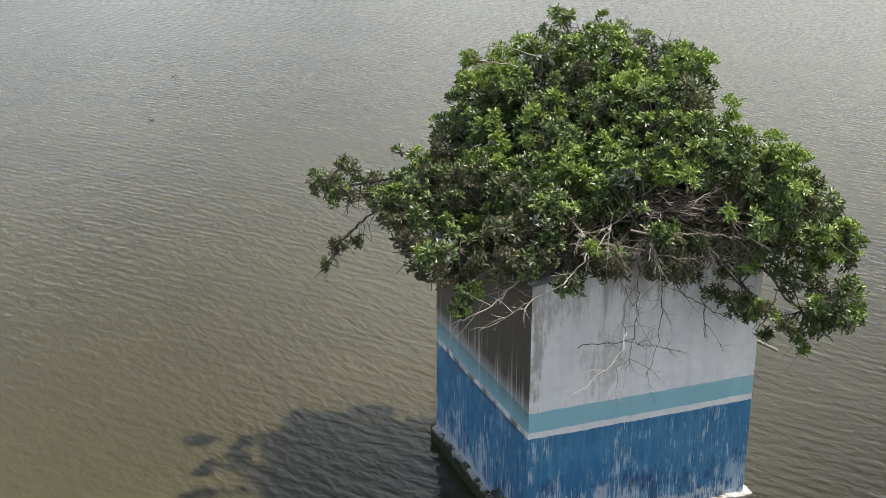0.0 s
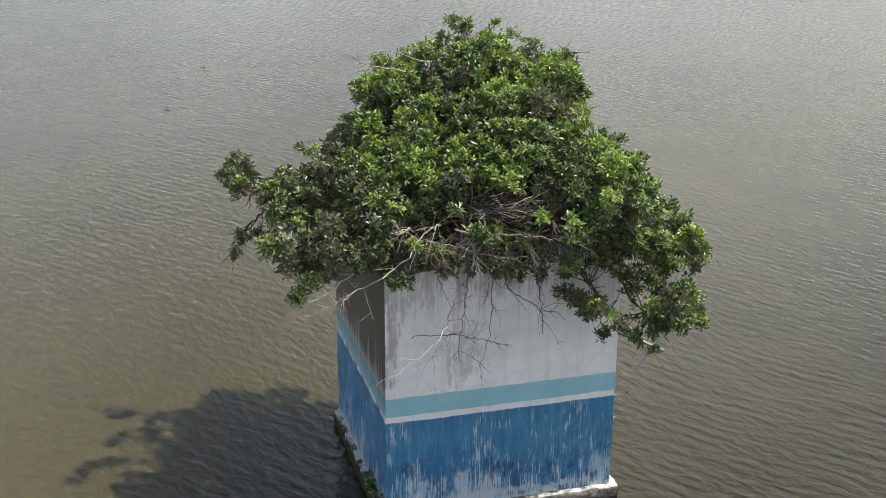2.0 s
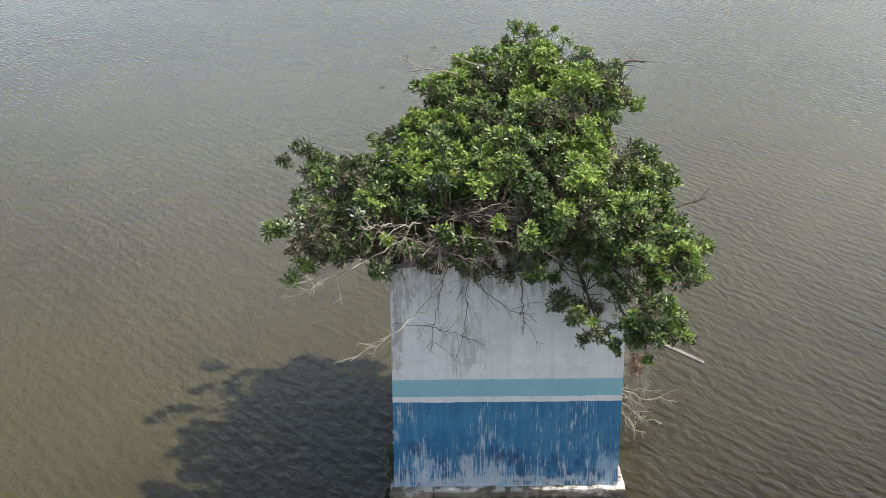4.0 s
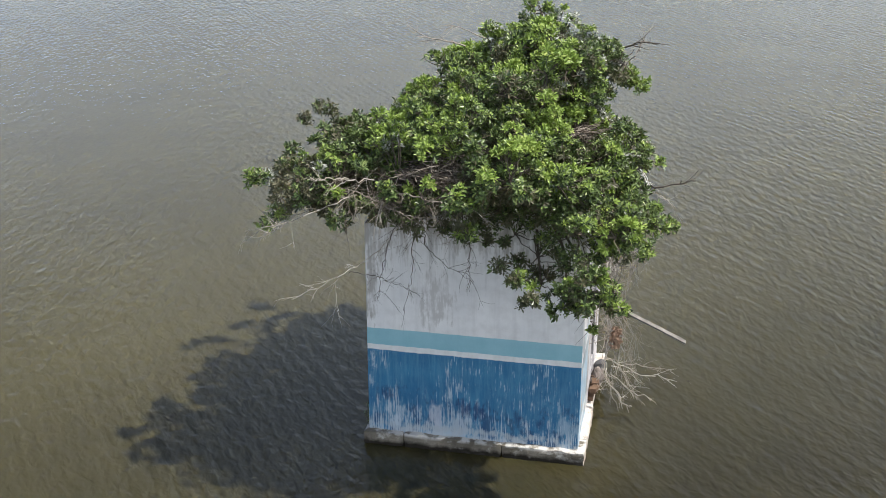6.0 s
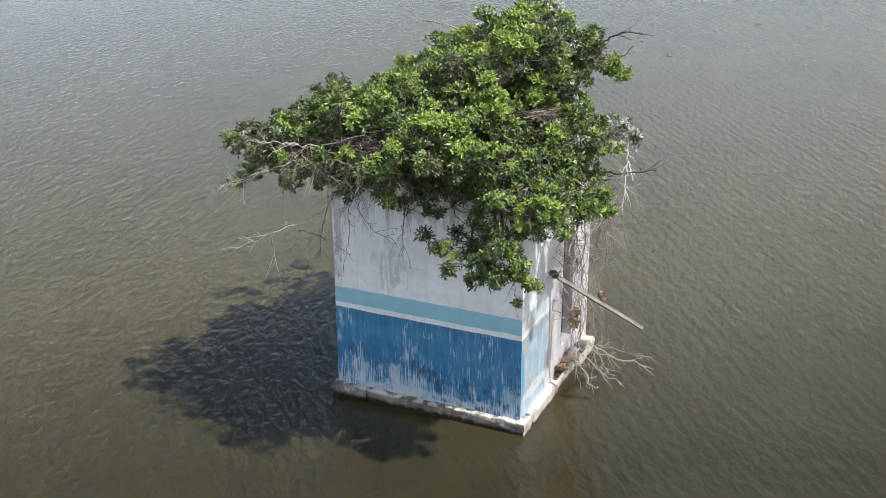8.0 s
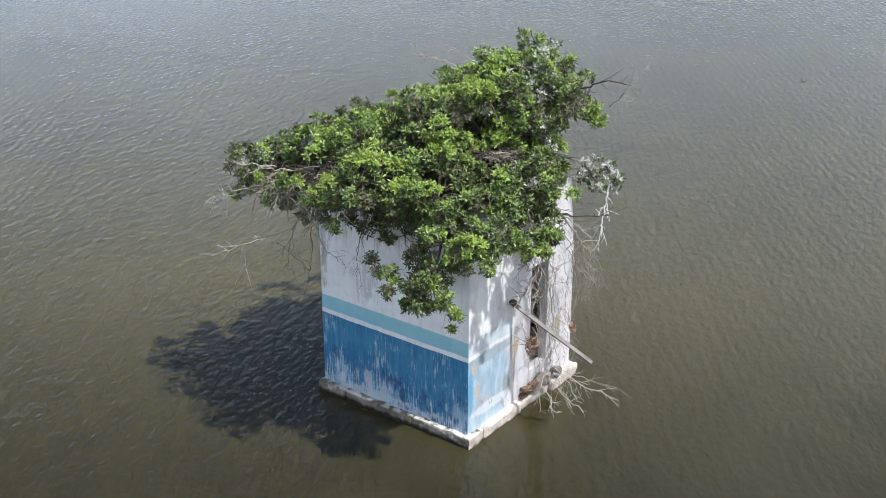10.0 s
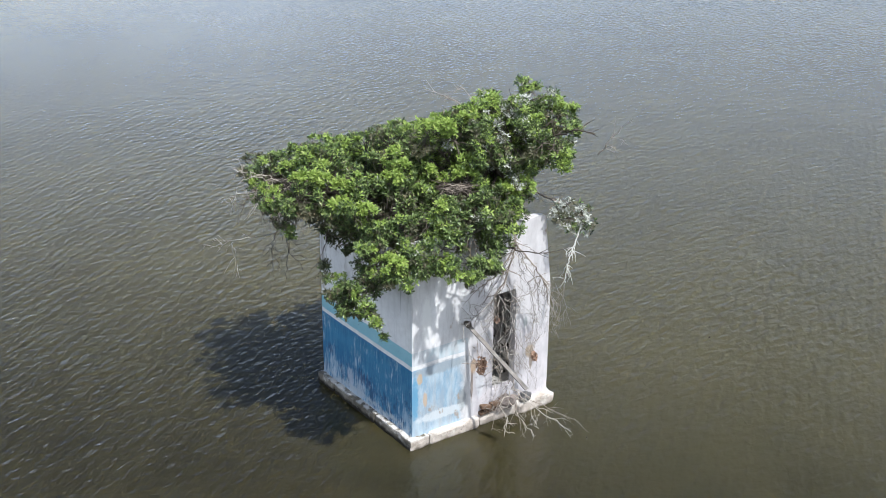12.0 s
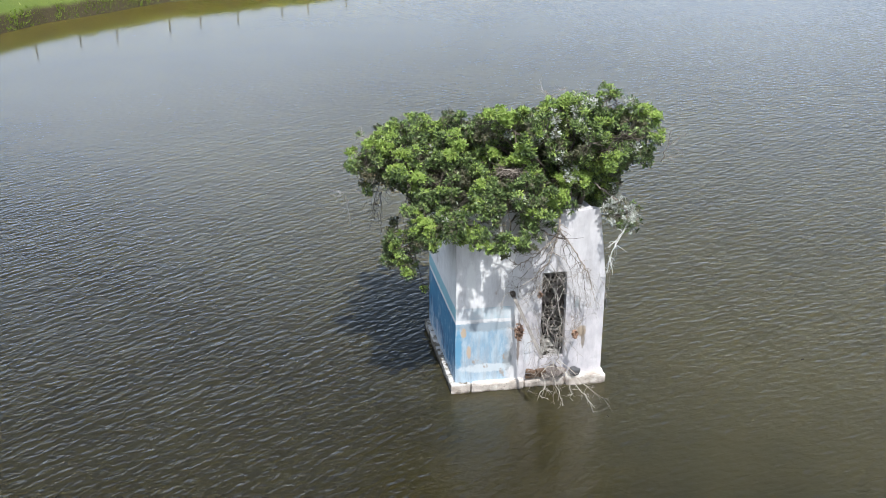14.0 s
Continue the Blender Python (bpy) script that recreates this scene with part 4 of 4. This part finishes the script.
for number, aim in enumerate((-0.80, -0.55, 0.30, 0.62)):
    stem([(3.27, 1.93, 3.45), (3.30, 1.93 + aim * 0.35, 3.0), (3.32 + 0.08 * (number % 3), 1.93 + aim * 0.8, 2.60), (3.24 + 0.14 * (number % 3), 1.93 + aim, 2.25 - 0.12 * (number % 4))],
         0.007 if number % 2 else 0.005, (DARK_TWIG, BARK, BARK)[number % 3], 340 + number, 1, 0.05)
for number in range(7):
    y0 = 2.15 + 0.09 * number
    stem([(3.45, y0, 2.6 - 0.1 * (number % 3)), (3.50 + 0.03 * number, y0 + 0.12, 2.2), (3.46, y0 + 0.06, 1.75 - 0.1 * (number % 2))], 0.0035, ASH_TWIG, 360 + number, 1, 0.06)
# thin dead ends that trail past the plank towards the sill
for number in range(10):
    y0 = 1.25 + 0.11 * number
    x1 = 3.38 + 0.035 * ((number * 7) % 10)
    stem([(3.24, y0, 1.75 - 0.12 * (number % 4)), (x1, y0 + 0.10 * math.sin(number * 2.2), 1.25 - 0.10 * (number % 3)), (x1 - 0.04, y0 + 0.16 * math.sin(number * 1.4 + 1), 0.62 - 0.09 * (number % 3))],
         0.0035, (ASH_TWIG, DRY_TWIG)[number % 2], 380 + number, 1, 0.06)
# limed clump beyond the door wall and what hangs from it
stem([(2.3, 2.9, 4.0), (2.9, 3.15, 3.85), (3.47, 3.31, 3.67)], 0.018, DRY_TWIG, 41, 1, 0.0)
stem([(3.47, 3.25, 3.6), (3.55, 3.0, 3.25), (3.57, 2.87, 2.95), (3.55, 2.85, 2.6)], 0.013, LIME_TWIG, 42, 1, 0.1, "branch white with bird lime")
stem([(3.5, 3.0, 3.2), (3.45, 2.95, 2.6), (3.4, 2.9, 2.0)], 0.005, DRY_TWIG, 43, 1, 0.1)


def spray(places, mats, seed, size=0.068, label=""):
    """Loose leafy ends at given places (x, y, z, radius); mats: the leaves that they mix."""
    rng = np.random.default_rng(seed)
    for x, y, z, r in places:
        b = Build()
        k = int(16 + 560 * r * r)
        q = rng.normal(0, 1, (k, 3))
        q /= np.linalg.norm(q, axis=1)[:, None]
        p = np.array([x, y, z]) + q * r * rng.uniform(0.35, 1.0, (k, 1))
        p = p[~in_house(p)]
        k = len(p)
        axes = q[:k] * 0.5 + np.array([0.1, 0, 0.55]) + rng.normal(0, 0.3, (k, 3))
        rosettes(b, rng, p, axes, rng.choice(mats, k), size)
        for e in p[: k // 2]:
            tube(b, bent(rng, (x, y, z), e, 4, 0.012), np.linspace(0.006, 0.003, 4), 3, 4)
        tree_part("leafy_end", b, LEAFY + [BARK], label)


spray([(3.34, 3.04, 3.69, 0.24), (3.55, 3.26, 3.60, 0.18), (3.14, 2.98, 3.74, 0.22), (3.36, 3.32, 3.77, 0.18), (3.22, 3.08, 3.9, 0.16)], [3, 3, 3, 2, 0], 51, label="leaves white with bird lime")
spray([(2.86, -1.26, 2.94, 0.14), (3.05, -1.25, 2.98, 0.17)], [0, 1, 2], 52)
spray([(3.2, 3.15, 3.50, 0.13), (3.37, 3.25, 3.45, 0.10)], [0, 1, 3], 60)
spray([(2.2, -1.15, 3.20, 0.12), (2.45, -1.25, 3.02, 0.11), (2.0, -1.05, 3.32, 0.11), (2.32, -1.05, 2.86, 0.08)], [0, 2, 2], 61)
spray([(3.42, -1.15, 3.12, 0.15), (3.55, -1.05, 2.88, 0.11), (3.3, -1.2, 3.3, 0.15)], [0, 1, 1], 62)
spray([(2.2, 2.0, 5.38, 0.19), (2.3, 2.5, 5.45, 0.17), (2.85, 2.0, 4.78, 0.2), (2.7, 1.6, 5.12, 0.15), (2.75, 2.5, 5.2, 0.16)], [3, 3, 0, 0, 2], 64)
spray([(2.72, 1.94, 5.44, 0.10), (2.92, 1.90, 5.25, 0.11), (2.55, 2.44, 5.52, 0.09), (2.84, 2.38, 5.38, 0.11), (2.90, 2.25, 4.50, 0.12), (3.02, 2.12, 4.37, 0.10), (2.90, 2.08, 4.72, 0.12), (2.56, 1.50, 5.45, 0.10)],
      [3, 3, 3, 2], 65, 0.05, "leaves white with bird lime")
spray([(1.75, 3.2, 5.76, 0.13), (1.98, 3.35, 5.72, 0.12), (3.45, 2.8, 4.72, 0.15)], [0, 1], 63)
spray([(3.17, -0.66, 2.38, 0.065)], [0, 1], 53, 0.07)
spray([(-1.20, 3.55, 2.80, 0.15), (-1.33, 3.75, 2.52, 0.10), (-1.05, 3.2, 2.98, 0.12)], [0, 2, 2], 54)
spray([(-1.38, -0.42, 4.03, 0.18), (-1.14, -0.70, 3.50, 0.14), (-1.0, -0.6, 3.66, 0.16)], [0, 1], 55)
spray([(-1.38, 2.55, 4.20, 0.13), (-1.25, 2.70, 4.10, 0.16), (-1.55, 2.35, 4.05, 0.12)], [2, 2, 0], 56)
spray([(1.45, -0.55, 3.52, 0.17), (1.2, -0.6, 3.62, 0.15), (1.75, -0.45, 3.45, 0.14), (0.6, -0.5, 3.62, 0.14)], [0, 2, 2], 57)
spray([(4.05, 0.42, 3.48, 0.15), (3.85, 0.2, 3.55, 0.18), (3.75, -0.55, 3.5, 0.17)], [0, 1], 58)
spray([(2.35, -0.35, 2.95, 0.16), (2.15, -0.3, 3.1, 0.14)], [0, 2, 2], 59)


# shaded leafy ends along the top of the front wall
spray([(1.60, -0.35, 3.66, 0.17), (1.88, -0.38, 3.70, 0.19), (2.15, -0.42, 3.74, 0.19), (2.42, -0.38, 3.78, 0.19), (1.95, -0.60, 3.92, 0.20), (2.30, -0.62, 3.98, 0.20), (1.66, -0.55, 3.90, 0.18)], [0, 0, 2], 67, 0.066)
# ragged hanging sprigs under the south-east limb
spray([(2.78, -0.80, 3.30, 0.17), (2.98, -0.85, 3.42, 0.17), (3.12, -0.80, 3.22, 0.15), (2.62, -0.75, 3.46, 0.16), (3.28, -1.0, 2.98, 0.12), (3.0, -1.0, 2.80, 0.10), (3.38, -0.9, 2.82, 0.09)], [0, 0, 2], 66, 0.064)


# ---- things round the doorway ----
def plank():
    board = thing("plank", "weathered grey timber plank wedged slanting out of the wall", "plank", (3.06, 1.12, 2.06))
    a, b = Vector((2.99, 1.106, 2.10)), Vector((4.37, 1.383, 1.324))
    bm = rough_block(0, (b - a).length, -0.033, 0.033, -0.017, 0.017, 0.05, 0.005, 5, 0.004)
    for v in bm.verts:
        if v.co.x < 0.12:
            v.co += noise.noise_vector(v.co * 30) * 0.014
    ob = part("board", bm, BOARD, board)
    turn = (b - a).to_track_quat("X", "Z").to_matrix().to_4x4() @ pose(0, 0, 0, 24)
    ob.matrix_parent_inverse = Matrix.Translation((-3.06, -1.12, -2.06)) @ Matrix.Translation(a) @ turn
    bm = bmesh.new()
    bmesh.ops.create_icosphere(bm, subdivisions=3, radius=0.052)
    for v in bm.verts:
        v.co = Vector((v.co.x * 1.5, v.co.y, v.co.z * 1.1)) + noise.noise_vector(v.co * 18) * 0.022
    knot = part("knot", bm, DARK_TWIG, board, "dark rotten end")
    knot.matrix_parent_inverse = ob.matrix_parent_inverse @ Matrix.Translation((0.07, 0, 0.012))
    return board


plank()


def litter():
    heap = thing("plant_litter", "thin heap of dry grass and soil on the door sill", "plant litter", (3.08, 1.98, 0.2))
    bm = bmesh.new()
    bmesh.ops.create_icosphere(bm, subdivisions=4, radius=1)
    for v in bm.verts:
        v.co = Vector((v.co.x * 0.09, v.co.y * 0.27, max(v.co.z, -0.6) * 0.15 + 0.09))
        v.co += noise.noise_vector(v.co * 7) * 0.06 + noise.noise_vector(v.co * 22) * 0.02
    part("soil", bm, EARTH, heap)
    rng, b = np.random.default_rng(61), Build()
    for _ in range(45):
        a = np.array([rng.normal(0, 0.06), rng.normal(0, 0.18), rng.uniform(0.06, 0.22)])
        twig(b, rng, a, rng.normal(0, 1, 3) + (0.5, 0, -0.1), rng.uniform(0.10, 0.26), 0.004, 0, 0.08)
    tagged(under("dry_grass", b.mesh("dry_grass", [ASH_TWIG]), heap), kind="stuff")
    return heap


litter()


def fallen_branch():
    """A dead branch that lies over the sill, its forks reaching down to the water and out over it."""
    fallen = thing("dead_branch", "bleached dead branch lying over the door sill down to the water", "branch", (3.2, 2.0, 0.62))
    rng = np.random.default_rng(71)
    # each fork: where it leaves the branch, where it ends, how thick it is
    forks = (((0.0, 0.0, 0.0), (4.30, 2.50, 0.10), 0.010), ((0.25, 0.15, -0.08), (4.22, 2.82, 0.08), 0.008), ((0.0, 0.05, 0.0), (3.62, 2.62, 0.12), 0.009),
             ((0.02, -0.05, -0.02), (3.66, 1.62, 0.05), 0.012), ((0.10, -0.12, -0.15), (3.95, 1.95, 0.02), 0.010), ((0.1, 0.0, -0.1), (3.80, 2.25, -0.03), 0.009),
             ((0.0, -0.1, 0.0), (3.45, 1.38, 0.10), 0.008), ((0.05, 0.0, 0.0), (3.75, 1.80, 0.10), 0.007))
    for a, e, r in forks:
        b = Build()
        line = bent(rng, np.array(a), np.array(e) - (3.2, 2.0, 0.62), 12, 0.035)
        line[3:9, 2] -= 0.05 * np.sin(np.linspace(0, 3.14, 6))
        tube(b, line, np.linspace(r * 0.8, r * 0.3, 12), 6)
        for _ in range(5):
            i = int(rng.integers(3, 11))
            twig(b, rng, line[i], line[i + 1] - line[i] + rng.normal(0, 0.07, 3), rng.uniform(0.16, 0.45), r * 0.4, 1, 0.06)
        under("branch", b.mesh("branch", [DRY_TWIG if r < 0.009 else PALE_TWIG]), fallen)
    b = Build()
    tube(b, bent(rng, (0.0, 0.10, 0.30), (0.0, 0.0, 0.0), 7, 0.02), np.linspace(0.012, 0.018, 7), 6)
    under("stump", b.mesh("stump", [ASH_TWIG]), fallen)
    return fallen


fallen_branch()


def nest(place, r, seed):
    """A loose platform of dead sticks in the crown."""
    bed = thing("nest", "loose nest of grey-brown dead sticks in the tree crown", "nest", place, "nests in the tree")
    rng, b = np.random.default_rng(seed), Build()
    for _ in range(210):
        a = rng.uniform(0, 6.28)
        out = r * rng.uniform(0.2, 1.0)
        mid = np.array([math.cos(a) * out, math.sin(a) * out, 0.10 * (out / r) ** 2 + rng.normal(0, 0.035)])
        way = np.array([-math.sin(a), math.cos(a), 0]) * rng.choice((-1, 1)) + rng.normal(0, 0.45, 3) * (1, 1, 0.35)
        way /= np.linalg.norm(way)
        size = rng.uniform(0.12, 0.30)
        tube(b, bent(rng, mid - way * size, mid + way * size, 6, 0.014), np.linspace(0.0065, 0.003, 6), 4, int(rng.integers(0, 3)))
    tagged(under("stick_bed", b.mesh("stick_bed", [DRY_TWIG, DARK_TWIG, BARK]), bed), kind="stuff")
    for _ in range(6):
        c, a = Build(), rng.uniform(0, 6.28)
        twig(c, rng, (0, 0, 0.05), (math.cos(a), math.sin(a), 0.25), rng.uniform(0.4, 0.7), 0.008, 2)
        under("bare_twig", c.mesh("bare_twig", [DRY_TWIG]), bed)


nest((1.13, -0.95, 4.36), 0.34, 131)
nest((2.62, 1.12, 4.40), 0.20, 132)


def dry_clump(place, r, seed):
    clump = thing("dry_leaf_clump", "brown clump of dead leaves caught in bare twigs", "dead leaves", place, "dead leaf clumps at the doorway")
    rng, b = np.random.default_rng(seed), Build()
    for _ in range(220):
        q = rng.normal(0, 1, 3)
        p = q / np.linalg.norm(q) * r * rng.uniform(0.2, 1) * (0.75, 0.75, 1.5)
        u, w = rng.normal(0, 0.022, 3), rng.normal(0, 0.017, 3)
        b.add([p - u, p + w, p + u, p - w], [[0, 1, 2], [0, 2, 3]])
    tagged(under("dead_foliage", b.mesh("dead_foliage", [NEST]), clump), kind="stuff")
    for _ in range(5):
        c = Build()
        twig(c, rng, rng.normal(0, r * 0.3, 3), (-1, rng.normal(0, 0.5), rng.normal(0.5, 0.4)), 0.4, 0.006, 1)
        under("bare_twig", c.mesh("bare_twig", [DRY_TWIG]), clump)


dry_clump((3.38, 1.18, 1.40), 0.125, 81)
dry_clump((3.46, 2.29, 1.30), 0.06, 82)
dry_clump((3.22, 1.62, 2.10), 0.035, 83)

rock = thing("stone", "dark rounded stone on the footing beside the doorway", "stone", (3.1, 2.42, 0.30))
bm = bmesh.new()
bmesh.ops.create_icosphere(bm, subdivisions=3, radius=0.12)
for v in bm.verts:
    v.co = Vector((v.co.x * 0.8, v.co.y, v.co.z * 0.8)) + noise.noise_vector(v.co * 9) * 0.03
part("body", bm, STONE, rock)

# weeds at the foot of the mouldy wall
weeds = thing("weeds", "small green weeds growing on the mossy footing", "plant", (-0.05, 0.1, 0.2))
rng, b = np.random.default_rng(91), Build()
k = 46
p = np.stack([rng.uniform(-0.05, 0.02, k), rng.uniform(-0.02, 0.75, k), rng.uniform(0.0, 0.22, k)], 1)
rosettes(b, rng, p, rng.normal(0, 0.3, (k, 3)) + (-0.6, -0.2, 0.6), rng.choice([0, 2], k), 0.06)
for e in p:
    tube(b, bent(rng, (e[0] + 0.03, e[1], -0.03), e, 4, 0.01), np.linspace(0.004, 0.002, 4), 3, 4)
tagged(under("leafage", b.mesh("leafage", LEAFY + [BARK]), weeds), kind="stuff")


# ---- small things on the water ----
def floating(place, size, seed):
    stick = thing("floating_stick", "dark broken stick poking out of the lake", "stick", place, "sticks in the lake")
    rng, b = np.random.default_rng(seed), Build()
    twig(b, rng, (0, 0, -0.05), (rng.normal(0, 0.5), rng.normal(0, 0.5), 1), size, size * 0.10, 1)
    twig(b, rng, (0, 0, -0.02), (rng.normal(0, 1), rng.normal(0, 1), 0.15), size * 1.1, size * 0.13, 0)
    under("shoot", b.mesh("shoot", [DARK_TWIG]), stick)


for number, spot in enumerate(((3.74, 2.80, 0), (4.49, 2.74, 0), (2.89, 7.40, 0), (0.61, 30.0, 0), (-1.1, 23.7, 0))):
    floating(spot, (0.08, 0.08, 0.12, 0.20, 0.16)[number], 100 + number)


# ---- broken brickwork at the jamb ----
brick_mesh = None
rng = np.random.default_rng(7)
for number in range(9):
    row, col = divmod(number, 3)
    if brick_mesh is None:
        first = part("brick", rough_block(-0.055, 0.055, -0.10, 0.10, -0.03, 0.03, 0.06, 0.006, 2, 0.006), BRICK, house, "broken red brick")
        brick_mesh = first.data
        ob = first
    else:
        ob = under("brick", brick_mesh, house)
    ob.matrix_basis = pose(3.03 + 0.03 * row, 1.52 + 0.21 * col + 0.1 * (row % 2), 0.23 + 0.066 * row, rng.normal(0, 3), rng.normal(0, 3), rng.normal(0, 8))
